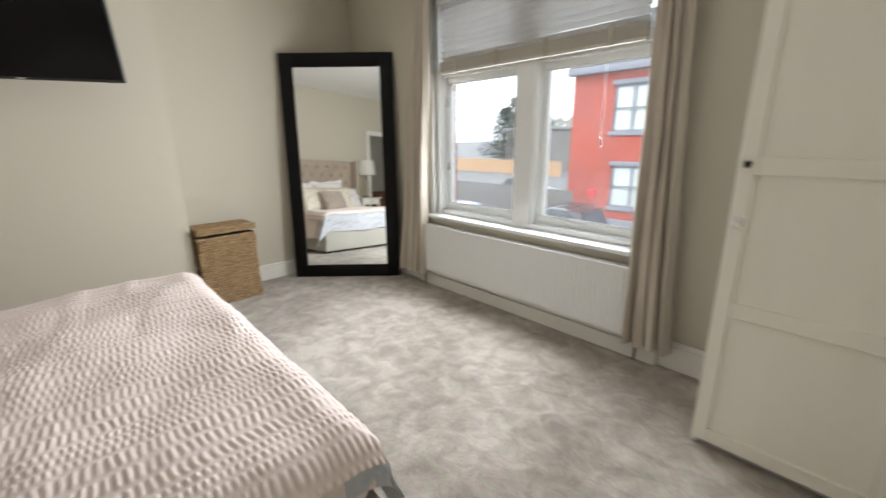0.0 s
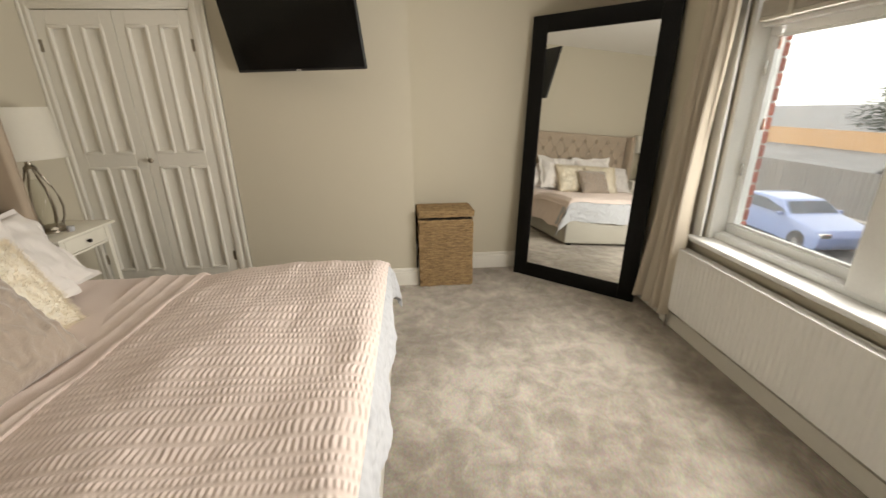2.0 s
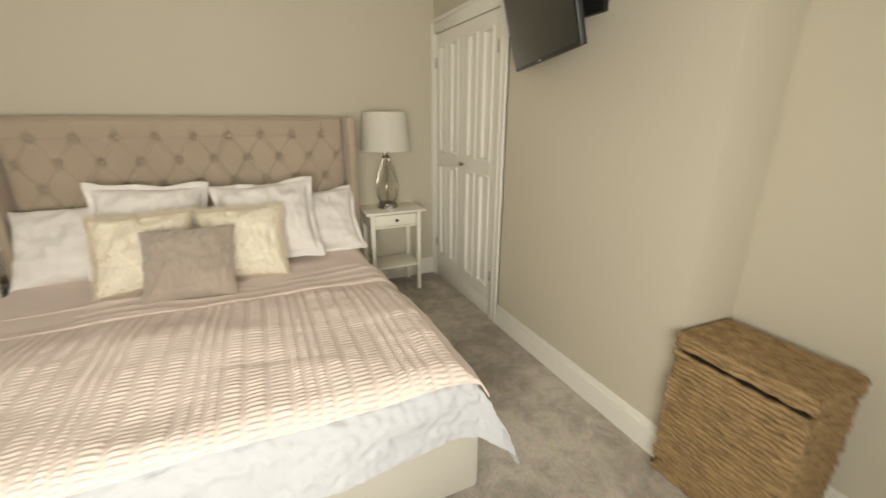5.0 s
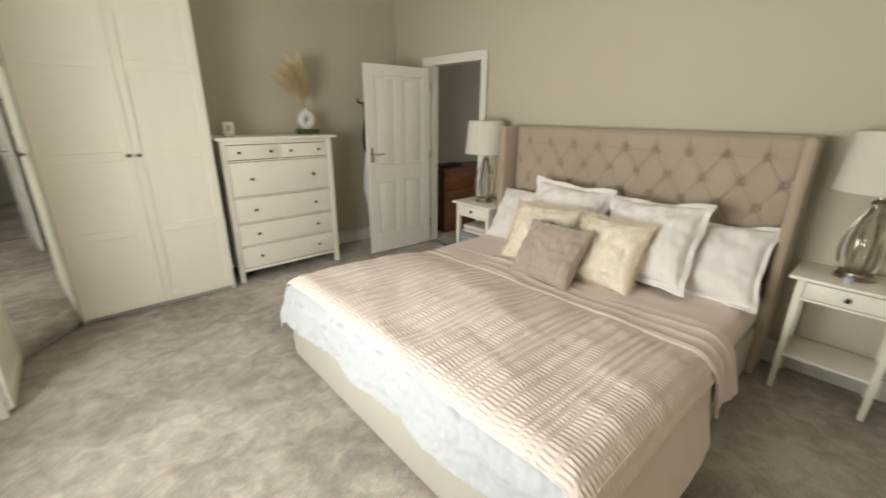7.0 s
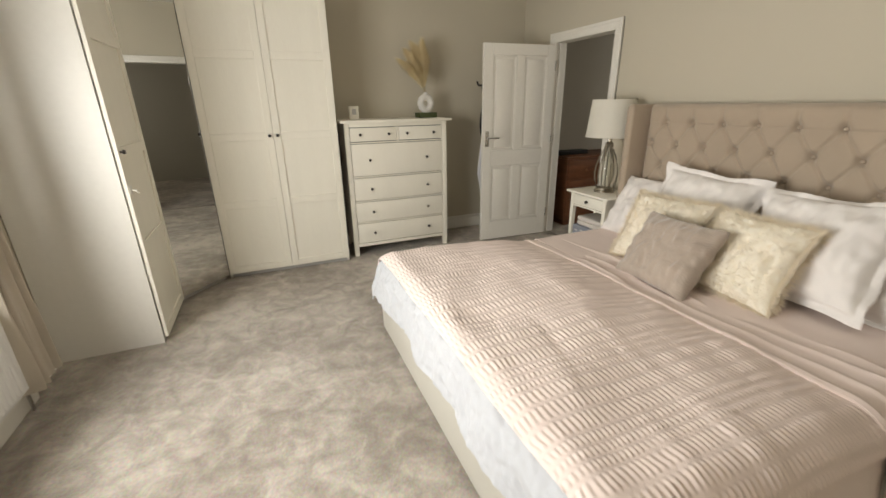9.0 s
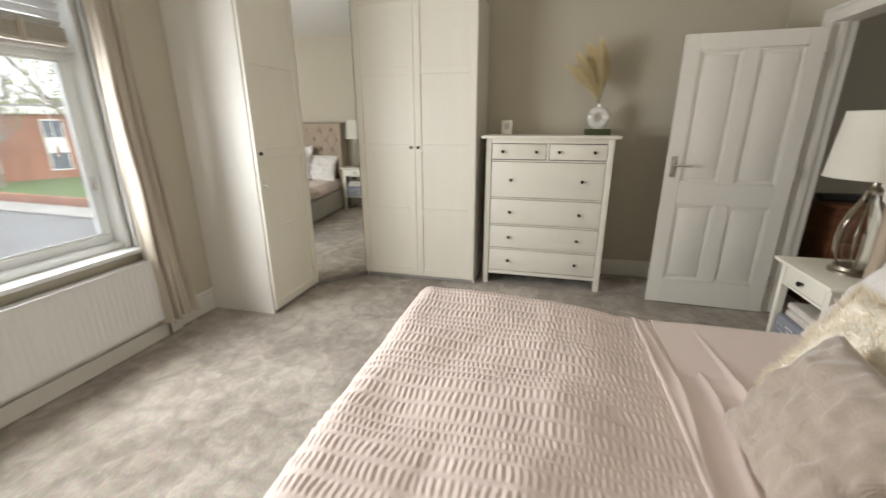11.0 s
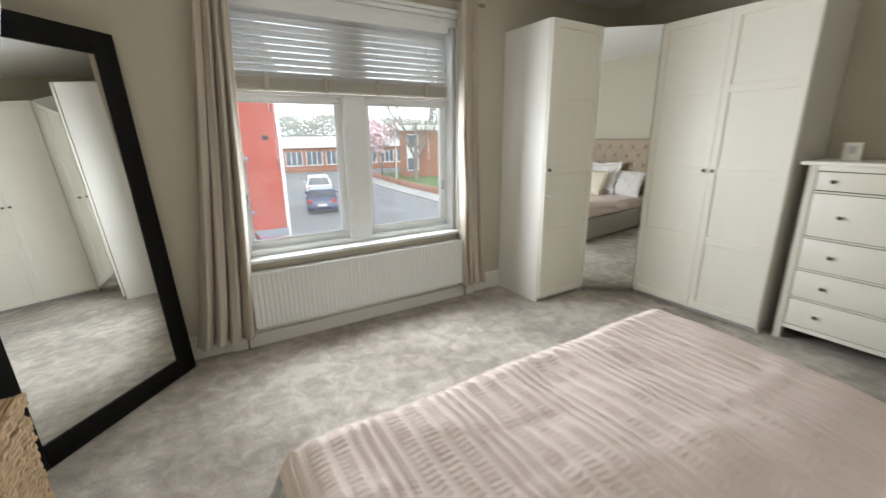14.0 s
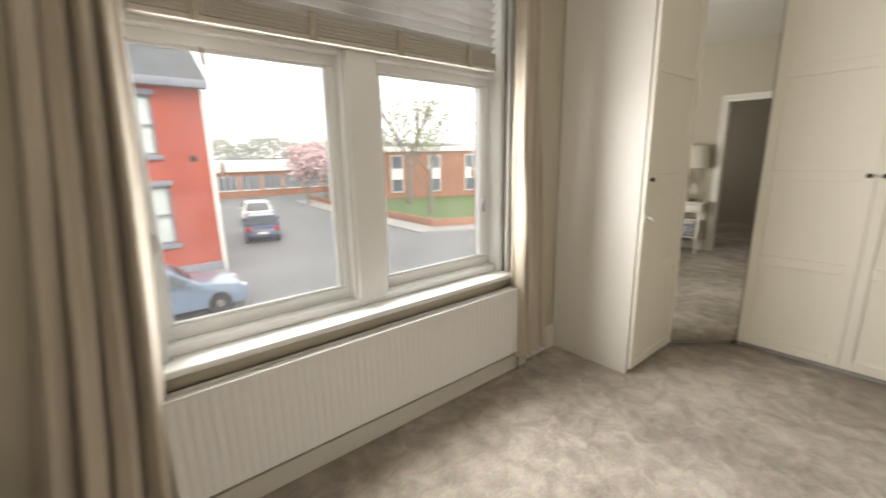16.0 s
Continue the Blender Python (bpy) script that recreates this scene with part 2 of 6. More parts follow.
tk.new(t_bump.outputs["Normal"], tn["Principled BSDF"].inputs["Normal"])
M["curtain"] = mat("stone_linen_curtain", (0.52, 0.455, 0.37), 0.95, var=0.04, big=4, fine=420, bump=0.35, depth=0.001, sheen=0.15, spec=0.15)
M["slat"] = thin_mat("white_blind_slat", (0.88, 0.87, 0.86), 0.14, 0.5)
# stack and bottom rail: white slats again, with their shade put into the colour
M["slat_shaded"] = mat("shaded_blind_slats", (0.52, 0.48, 0.41), 0.6, var=0.03, stretch=(1, 1, 40), fine=40)
M["tape"] = mat("blind_ladder_tape", (0.42, 0.37, 0.28), 0.9, var=0.05, fine=300)
M["radiator"] = mat("white_enamel_radiator", (0.79, 0.775, 0.745), 0.35, var=0.01, fine=25, bump=0.02)
M["rattan"] = mat("woven_water_hyacinth", (0.24, 0.125, 0.045), 0.75, var=0.25, big=22, fine=120, stretch=(1, 1, 3.5), bump=0.6, depth=0.004, tint=(0.50, 0.33, 0.16))
M["basket_shade"] = mat("basket_gap_shade", (0.05, 0.035, 0.02), 0.9)
M["shade"] = thin_mat("ivory_lampshade_cloth", (0.88, 0.84, 0.75), 0.3, 0.95)
M["lamp_glass"] = glass_mat("clear_lamp_glass", 0.02, (0.93, 0.93, 0.9))
M["pane"] = glass_mat("window_glass", 0.0, (0.96, 0.98, 0.97))
M["dusty_pane"] = glass_mat("dusty_window_glass", 0.0, (0.96, 0.98, 0.97))
gn, gk = M["dusty_pane"].node_tree.nodes, M["dusty_pane"].node_tree.links
g_out = gn["Material Output"]
g_first = g_out.inputs["Surface"].links[0].from_socket
g_mix, g_dust, g_noise, g_ramp = gn.new("ShaderNodeMixShader"), gn.new("ShaderNodeBsdfTranslucent"), gn.new("ShaderNodeTexNoise"), gn.new("ShaderNodeMapRange")
g_dust.inputs["Color"].default_value = (0.85, 0.88, 0.92, 1)
g_noise.inputs["Scale"].default_value, g_noise.inputs["Detail"].default_value = 3.0, 6
g_ramp.inputs["From Min"].default_value, g_ramp.inputs["From Max"].default_value = 0.35, 0.7
g_ramp.inputs["To Min"].default_value, g_ramp.inputs["To Max"].default_value = 0.015, 0.07
gk.new(g_noise.outputs["Fac"], g_ramp.inputs["Value"])
gk.new(g_ramp.outputs["Result"], g_mix.inputs[0])
gk.new(g_first, g_mix.inputs[1])
gk.new(g_dust.outputs[0], g_mix.inputs[2])
gk.new(g_mix.outputs[0], g_out.inputs["Surface"])
M["vase"] = mat("white_ceramic", (0.78, 0.75, 0.70), 0.55, var=0.02, fine=120, bump=0.15)
M["pampas"] = thin_mat("dried_pampas", (0.92, 0.80, 0.56), 0.4, 0.95)
M["stem"] = mat("dry_stem", (0.50, 0.42, 0.25), 0.9)
M["green"] = mat("dark_green_box", (0.075, 0.095, 0.035), 0.6, var=0.1)
M["oak"] = mat("red_brown_pine", (0.17, 0.065, 0.028), 0.45, var=0.2, big=3, fine=30, stretch=(1, 1, 7), bump=0.1)
M["bin_grey"] = mat("grey_fabric_box", (0.30, 0.31, 0.36), 0.95, var=0.05, fine=300, bump=0.3)
M["towel"] = mat("folded_towel_cotton", (0.72, 0.66, 0.60), 0.95, var=0.06, fine=250, bump=0.5)
M["hall_wall"] = mat("shaded_landing_paint", (0.55, 0.52, 0.45), 0.8, var=0.015, fine=220, bump=0.08)
M["robe"] = mat("white_towelling", (0.74, 0.73, 0.75), 0.95, var=0.03, fine=200, bump=0.8, depth=0.004)
M["paper"] = mat("white_card", (0.8, 0.79, 0.76), 0.7, var=0.01, bump=0.02)
M["ink"] = mat("black_print", (0.02, 0.02, 0.02), 0.7, var=0.05, bump=0)
M["mortar"] = mat("pale_mortar", (0.55, 0.50, 0.45), 0.95, var=0.06, fine=200, bump=0.5)
M["brick"] = mat("red_facing_brick", (0.40, 0.105, 0.065), 0.85, var=0.12, big=6, fine=160, bump=0.5, depth=0.003, per_piece=0.5)


# ---- mesh helpers ----
def box(x0, x1, y0, y1, z0, z1, bev=0.0, seg=2, bm=None):
    """A box, its edges rounded by bev, in a mesh of its own or added to bm."""
    b = bmesh.new()
    bmesh.ops.create_cube(b, size=1)
    for v in b.verts:
        v.co = Vector(((x0 + x1) / 2 + v.co.x * (x1 - x0), (y0 + y1) / 2 + v.co.y * (y1 - y0), (z0 + z1) / 2 + v.co.z * (z1 - z0)))
    if bev:
        bmesh.ops.bevel(b, geom=list(b.edges), offset=bev, segments=seg, profile=0.5, affect="EDGES")
    return merge(bm, b) if bm is not None else b


def merge(bm, other, m=None):
    me = bpy.data.meshes.new("t")
    if m is not None:
        bmesh.ops.transform(other, matrix=m, verts=other.verts)
    other.to_mesh(me)
    other.free()
    bm.from_mesh(me)
    bpy.data.meshes.remove(me)
    return bm


def lathe(profile, n=32, bm=None, m=None):
    """Turns (radius, z) pairs round the z axis."""
    b = bmesh.new()
    rings = []
    for r, z in profile:
        rings.append([b.verts.new((r * math.cos(2 * math.pi * k / n), r * math.sin(2 * math.pi * k / n), z)) for k in range(n)])
    for a, c in zip(rings, rings[1:]):
        for k in range(n):
            b.faces.new((a[k], a[(k + 1) % n], c[(k + 1) % n], c[k]))
    for ring, flip in ((rings[0], True), (rings[-1], False)):
        if profile[0 if flip else -1][0] > 1e-4:
            b.faces.new(ring[::-1] if flip else ring)
    bmesh.ops.remove_doubles(b, verts=b.verts, dist=1e-5)
    if m is not None:
        bmesh.ops.transform(b, matrix=m, verts=b.verts)
    return merge(bm, b) if bm is not None else b


def tube(points, r, n=8, bm=None, closed=False):
    """A round bar along points; r is one radius or one for each point."""
    b = bmesh.new()
    pts = [Vector(p) for p in points]
    rad = r if isinstance(r, (list, tuple)) else [r] * len(pts)
    rings, up = [], Vector((0, 0, 1))
    for i, p in enumerate(pts):
        if closed:
            t = pts[(i + 1) % len(pts)] - pts[i - 1]
        else:
            t = pts[min(i + 1, len(pts) - 1)] - pts[max(i - 1, 0)]
        t.normalize()
        side = t.cross(up if abs(t.z) < 0.95 else Vector((1, 0, 0))).normalized()
        over = side.cross(t)
        rings.append([b.verts.new(p + rad[i] * (math.cos(2 * math.pi * k / n) * side + math.sin(2 * math.pi * k / n) * over)) for k in range(n)])
    pairs = list(zip(rings, rings[1:])) + ([(rings[-1], rings[0])] if closed else [])
    for a, c in pairs:
        for k in range(n):
            b.faces.new((a[k], a[(k + 1) % n], c[(k + 1) % n], c[k]))
    if not closed:
        b.faces.new(rings[0][::-1])
        b.faces.new(rings[-1])
    bmesh.ops.recalc_face_normals(b, faces=b.faces)
    return merge(bm, b) if bm is not None else b


def sheet(nx, ny, at, thick=0.0):
    """A grid of (nx + 1) x (ny + 1) points given by at(u, v); thick gives it a back."""
    b = bmesh.new()
    g = [[b.verts.new(at(i / nx, j / ny)) for j in range(ny + 1)] for i in range(nx + 1)]
    for i in range(nx):
        for j in range(ny):
            b.faces.new((g[i][j], g[i + 1][j], g[i + 1][j + 1], g[i][j + 1]))
    bmesh.ops.recalc_face_normals(b, faces=b.faces)
    if thick:
        b.normal_update()
        k = [[b.verts.new(v.co - v.normal * thick) for v in row] for row in g]
        for i in range(nx):
            for j in range(ny):
                b.faces.new((k[i][j], k[i][j + 1], k[i + 1][j + 1], k[i + 1][j]))
        for i in range(nx):
            for j in (0, ny):
                b.faces.new((g[i][j], g[i + 1][j], k[i + 1][j], k[i][j]))
        for j in range(ny):
            for i in (0, nx):
                b.faces.new((g[i][j], g[i][j + 1], k[i][j + 1], k[i][j]))
        bmesh.ops.recalc_face_normals(b, faces=b.faces)
    return b


def poly_prism(points, z0, z1):
    """An upright prism over a plan given anticlockwise."""
    b = bmesh.new()
    lo = [b.verts.new((x, y, z0)) for x, y in points]
    hi = [b.verts.new((x, y, z1)) for x, y in points]
    b.faces.new(lo[::-1])
    b.faces.new(hi)
    for k in range(len(lo)):
        j = (k + 1) % len(lo)
        b.faces.new((lo[k], lo[j], hi[j], hi[k]))
    return b


def mesh_of(name, bm, material):
    me = bpy.data.meshes.new(name)
    bm.to_mesh(me)
    bm.free()
    for p in me.polygons:
        p.use_smooth = True
    me.set_sharp_from_angle(angle=radians(38))
    me.materials.append(material)
    return me


def part(name, bm, material, parent=None, label="", m=None):
    ob = new(name, mesh_of(name, bm, material))
    if parent is not None:
        ob.parent = parent
    if m is not None:
        ob.matrix_basis = m
    return tagged(ob, label) if label else ob


def piece(name, me, parent, m, label=""):
    """One more object on a mesh that others share."""
    ob = new(name, me)
    ob.parent = parent
    ob.matrix_basis = m
    return tagged(ob, label) if label else ob


def thing(name, label, category, m, group=""):
    ob = new(name)
    ob.empty_display_size = 0.1
    ob.matrix_basis = m
    return tagged(ob, label, category, group)


def setting(name, bm, material, label="", category=""):
    return tagged(part(name, bm, material), label, category, kind="structure")


def wob(p, s, a):
    return a * noise.noise(Vector(p) * s)


# ---- the room ----
H = 2.73                      # ceiling
XW, XA, XE = -2.31, -2.62, 2.45   # breast and cupboard wall, alcove wall, east wall
YS, YN, YB = -0.80, 3.38, 1.66    # door wall, window wall, edge of the breast
setting("floor", box(-2.8, 2.6, -0.95, 3.55, -0.12, 0.0), M["carpet"], "taupe cut-pile carpet with brushed patches", "carpet")
setting("ceiling", box(-2.8, 2.6, -0.95, 3.75, H, H + 0.1), M["ceiling"], "plain white painted ceiling", "ceiling")
setting("wall_east", box(XE, XE + 0.12, YS - 0.12, YN, 0, H), M["wall"], "greige painted plaster wall", "wall")
setting("wall_alcove", box(XA - 0.12, XA, YB, YN, 0, H), M["wall"], "greige painted plaster wall of the alcove", "wall")
# cupboard opening in the breast wall
CY0, CY1, CZ = -0.74, 0.235, 2.035
b = box(XW - 0.31, XW, CY1, YB, 0, H)
box(XW - 0.31, XW, YS - 0.12, CY0, 0, H, bm=b)
box(XW - 0.31, XW, CY0, CY1, CZ, H, bm=b)
box(XW - 0.31, XW - 0.28, CY0, CY1, 0, CZ, bm=b)
setting("wall_west", b, M["wall"], "greige painted chimney breast wall", "wall")
# door wall
DX0, DX1, DZ = 1.065, 1.855, 1.995
b = box(XW - 0.31, DX0 - 0.03, YS - 0.12, YS, 0, H)
box(DX1 + 0.03, XE + 0.12, YS - 0.12, YS, 0, H, bm=b)
box(DX0 - 0.03, DX1 + 0.03, YS - 0.12, YS, DZ + 0.03, H, bm=b)
setting("wall_south", b, M["wall"], "greige painted plaster wall behind the bed", "wall")
# window wall with its opening
WX0, WX1, WZ0, WZ1 = -1.375, 0.385, 0.655, 2.34
b = box(XA - 0.12, WX0, YN, 3.57, 0, H)
box(WX1, XE + 0.12, YN, 3.57, 0, H, bm=b)
box(WX0, WX1, YN, 3.57, 0, WZ0, bm=b)
box(WX0, WX1, YN, 3.57, WZ1, H, bm=b)
wall_n = setting("wall_north", b, M["wall"], "greige painted window wall", "wall")
b = box(-3.2, WX0 - 0.02, 3.575, 3.655, -3.0, 3.3)
box(WX1 + 0.02, 3.2, 3.575, 3.655, -3.0, 3.3, bm=b)
box(WX0 - 0.02, WX1 + 0.02, 3.575, 3.655, -3.0, WZ0 - 0.05, bm=b)
box(WX0 - 0.02, WX1 + 0.02, 3.575, 3.655, WZ1 + 0.02, 3.3, bm=b)
outer = setting("wall_outer", b, M["mortar"], "mortared outer leaf of the brick wall", "wall")
b = box(-0.575, -0.425, 3.575, 3.65, WZ0, WZ1, 0.01)
setting("mullion_stone", b, M["plaster_white"], "painted stone mullion between the two windows", "mullion")

# skirting boards
def skirting(name, x0, x1, y0, y1, h=0.15):
    b = box(x0, x1, y0, y1, 0, h - 0.03, 0.002, 1)
    if x1 - x0 < y1 - y0:
        near = x0 if x0 > 0 else x1
        far = x1 if x0 > 0 else x0
        box(min(far, near + (far - near) * 0.35), max(far, near + (far - near) * 0.35), y0, y1, h - 0.03, h, 0.004, 2, bm=b)
    else:
        near = y0 if y0 > 0 else y1
        far = y1 if y0 > 0 else y0
        box(x0, x1, min(far, near + (far - near) * 0.35), max(far, near + (far - near) * 0.35), h - 0.03, h, 0.004, 2, bm=b)
    return setting(name, b, M["gloss"], "white gloss skirting board", "skirting board")


skirting("baseboard_breast", XW, XW + 0.018, 0.342, YB + 0.018)
skirting("baseboard_return", XA, XW + 0.0, YB, YB + 0.018)
skirting("baseboard_alcove", XA, XA + 0.018, YB + 0.018, YN)
skirting("baseboard_south", XW, 0.985, YS, YS + 0.018)
skirting("baseboard_corner", 1.935, XE, YS, YS + 0.018)
skirting("baseboard_east", XE - 0.018, XE, YS + 0.018, YN)
skirting("baseboard_window_left", XA + 0.018, -1.56, YN - 0.018, YN, 0.17)
skirting("baseboard_window_right", 0.56, XE - 0.018, YN - 0.018, YN, 0.17)
skirting("baseboard_window", -1.56, 0.56, YN - 0.045, YN, 0.13)


# ---- window ----
win = tagged(new("window_1"), "white double window with stone mullion and upper lights", "window", kind="structure")
win.matrix_basis = pose(0, 0, 0)
GY = 3.53


def sash(x0, x1, z0, z1):
    """A pane with its frame; x0..z1 are the glass's edges."""
    w = 0.052
    b = box(x0 - w, x1 + w, GY - 0.035, GY + 0.035, z0 - w, z0, 0.006)
    box(x0 - w, x1 + w, GY - 0.035, GY + 0.035, z1, z1 + w, 0.006, bm=b)
    box(x0 - w, x0, GY - 0.035, GY + 0.035, z0, z1, 0.006, bm=b)
    box(x1, x1 + w, GY - 0.035, GY + 0.035, z0, z1, 0.006, bm=b)
    f = part("window_frame", b, M["upvc"], win)
    b = box(x0, x1, GY - 0.026, GY - 0.016, z0, z0 + 0.012, 0.003)
    box(x0, x1, GY - 0.026, GY - 0.016, z1 - 0.012, z1, 0.003, bm=b)
    box(x0, x0 + 0.012, GY - 0.026, GY - 0.016, z0, z1, 0.003, bm=b)
    box(x1 - 0.012, x1, GY - 0.026, GY - 0.016, z0, z1, 0.003, bm=b)
    part("glazing_bead", b, M["upvc"], f)
    p = part("pane", box(x0 - 0.002, x1 + 0.002, GY - 0.006, GY + 0.006, z0 - 0.002, z1 + 0.002), M["dusty_pane"], f)
    p.visible_shadow = False


sash(-1.318, -0.627, 0.745, 1.735)
sash(-0.374, 0.312, 0.745, 1.735)
sash(-1.318, -0.627, 1.865, 2.28)
sash(-0.374, 0.312, 1.865, 2.28)
b = box(-0.575, -0.426, 3.425, 3.565, WZ0 + 0.03, WZ1, 0.006)
box(-0.590, -0.555, 3.44, 3.56, WZ0 + 0.03, WZ1, 0.006, bm=b)
box(-0.446, -0.411, 3.44, 3.56, WZ0 + 0.03, WZ1, 0.006, bm=b)
part("mullion", b, M["plaster_white"], win, "boxed white mullion")
# transom and painted linings of the reveal
part("transom", box(WX0, WX1, 3.44, 3.5, 1.775, 1.825, 0.005), M["plaster_white"], win)
b = box(WX0 - 0.002, WX0 + 0.03, 3.40, 3.5, WZ0, WZ1, 0.004)
box(WX0 - 0.075, WX0, YN - 0.014, YN + 0.02, WZ0, WZ1 + 0.11, 0.006, bm=b)
part("window_lining", b, M["plaster_white"], win)
b = box(WX1 - 0.03, WX1 + 0.002, 3.40, 3.5, WZ0, WZ1, 0.004)
box(WX1, WX1 + 0.075, YN - 0.014, YN + 0.02, WZ0, WZ1 + 0.11, 0.006, bm=b)
part("window_lining", b, M["plaster_white"], win)
b = box(WX0, WX1, YN - 0.02, YN + 0.02, WZ1 - 0.01, WZ1 + 0.05, 0.006)
box(WX0, WX1, YN - 0.04, YN + 0.02, WZ1 + 0.05, WZ1 + 0.085, 0.01, bm=b)
box(WX0 - 0.075, WX1 + 0.075, YN - 0.06, YN + 0.02, WZ1 + 0.085, WZ1 + 0.115, 0.01, bm=b)
part("window_head", b, M["plaster_white"], win, "moulded white window head")
# sill in two steps, with the apron under it
part("window_sill", box(WX0 - 0.06, WX1 + 0.06, 3.315, 3.50, 0.628, 0.656, 0.008, 3), M["plaster_white"], win, "white painted sill board")
part("window_sill", box(WX0, WX1, 3.435, 3.51, 0.656, 0.695, 0.006, 2), M["upvc"], win)
part("apron", box(WX0 - 0.02, WX1 + 0.02, YN - 0.03, YN, 0.57, 0.628, 0.004), M["wall"], win)
b = box(0.302, 0.322, 3.48, 3.496, 1.02, 1.10, 0.004)
part("hinge", b, M["chrome"], win)
part("hinge", box(-1.33, -1.315, 3.484, 3.496, 1.03, 1.10, 0.004), M["chrome"], win)
part("hinge", box(-1.33, -1.315, 3.484, 3.496, 1.55, 1.62, 0.004), M["chrome"], win)

# ---- blind ----
blind = thing("venetian_blind", "white wooden venetian blind half raised, slats stacked below", "blind", pose(-0.505, 3.405, 0))
BX = 0.795
part("headrail", box(-BX, BX, -0.03, 0.03, 2.295, 2.345, 0.004), M["upvc"], blind)
part("valance", box(-BX - 0.01, BX + 0.01, -0.052, -0.034, 2.275, 2.345, 0.005), M["plaster_white"], blind)
slat_bm = sheet(24, 6, lambda u, v: (-BX + 2 * BX * u, (v - 0.5) * 0.05, 0.004 * math.sin(math.pi * v)), 0.003)
slat_me = mesh_of("slat", slat_bm, M["slat"])
for k in range(10):
    piece("slat", slat_me, blind, pose(0, 0, 1.899 + 0.0415 * k, -36 + random.uniform(-1.5, 1.5), random.uniform(-0.12, 0.12), 0))
stack_me = mesh_of("slat", box(-BX, BX, -0.025, 0.025, 0, 0.0038, 0.0008, 1), M["slat_shaded"])
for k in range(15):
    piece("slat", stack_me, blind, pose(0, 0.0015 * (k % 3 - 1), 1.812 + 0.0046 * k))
part("bottom_rail", box(-BX, BX, -0.027, 0.027, 1.790, 1.810, 0.004), M["slat_shaded"], blind)
for x in (-0.62, -0.22, 0.18, 0.60):
    b = box(x - 0.016, x + 0.016, -0.030, -0.027, 1.789, 1.89)
    part("ladder_tape", b, M["tape"], blind)
    part("ladder_cord", tube([(x, -0.028, 1.89), (x, -0.034, 2.1), (x, -0.028, 2.29)], 0.0012, 6), M["plaster_white"], blind)
for x, z in ((-0.615, 1.66), (0.60, 1.25), (-0.60, 1.30)):
    c = part("pull_cord", tube([(x, -0.045, 2.29), (x, -0.045, z + 0.04)], 0.0012, 6), M["plaster_white"], blind)
    part("acorn", lathe([(0.001, z - 0.01), (0.007, z - 0.008), (0.008, z + 0.02), (0.003, z + 0.045), (0.001, z + 0.046)], 12, m=pose(x, -0.045, 0)), M["oak"], c)

# ---- curtains ----
def curtain(label, x0, x1, t0, t1, z0, z1, folds, lean):
    """A hanging curtain from x0..x1 at the foot to t0..t1 at the rod."""
    c = thing("curtain", label, "curtain", pose(0, 3.285, 0), "curtains at the window")

    def at(u, v):
        a, e = x0 + (x1 - x0) * u, t0 + (t1 - t0) * u
        k = v ** 0.8
        x = a * (1 - k) + e * k
        ph = folds * 2 * math.pi * u + 0.5 * math.sin(2.2 * v + lean)
        amp = 0.042 - 0.012 * v
        y = amp * math.sin(ph) + 0.012 * math.sin(2.3 * ph + 4 * v) + wob((u * 3, v * 2.5, lean), 2.0, 0.02)
        return (x + 0.010 * math.cos(ph), y - 0.01, z0 + (z1 - z0) * v)
    part("drape", sheet(120, 40, at, 0.003), M["curtain"], c)
    for k in range(4):
        x = t0 + (t1 - t0) * (k + 0.5) / 4
        ring = [(x, 0.018 * math.cos(q * math.pi / 8), z1 - 0.012 + 0.026 * math.sin(q * math.pi / 8)) for q in range(16)]
        part("ring", tube(ring, 0.003, 6, closed=True), M["nickel"], c)
    return c


curtain("stone linen curtain gathered beside the mirror", -1.79, -1.425, -1.47, -1.295, 0.11, 2.52, 4, 0.3)
curtain("stone linen curtain gathered beside the wardrobe", 0.36, 0.635, 0.355, 0.50, 0.13, 2.52, 4, 1.7)
rod = thing("curtain_rod", "slim brushed metal curtain rod with finials", "curtain rod", pose(-0.5, 3.285, 2.505))
part("bar", tube([(-1.12, 0, 0), (1.08, 0, 0)], 0.011, 12), M["nickel"], rod)
for x in (-1.12, 1.08):
    part("finial", lathe([(0.001, -0.03), (0.014, -0.024), (0.018, 0), (0.014, 0.022), (0.006, 0.03), (0.001, 0.031)], 16, m=pose(x, 0, 0, 0, 90, 0)), M["nickel"], rod)
for x in (-1.03, 0.97):
    part("bracket", tube([(x, 0, -0.012), (x, 0.05, -0.02), (x, 0.094, -0.02)], 0.007, 8), M["nickel"], rod)

# ---- radiator ----
rad = thing("radiator", "white ribbed panel radiator under the window sill", "radiator", pose(-0.5, 3.295, 0))
RX, R0, R1 = 0.895, 0.165, 0.575


def ribs(u, v):
    x = -RX + 2 * RX * u
    q = (x / 0.0333) % 1.0
    d = 0.0
    if 0.035 < v < 0.955:
        d = 0.006 * max(0.0, min(1.0, (0.5 - abs(q - 0.5)) * 5 - 0.4))
        d = 0.006 - d
    return (x, -0.022 - 0.006 + d, R0 + (R1 - R0) * v)


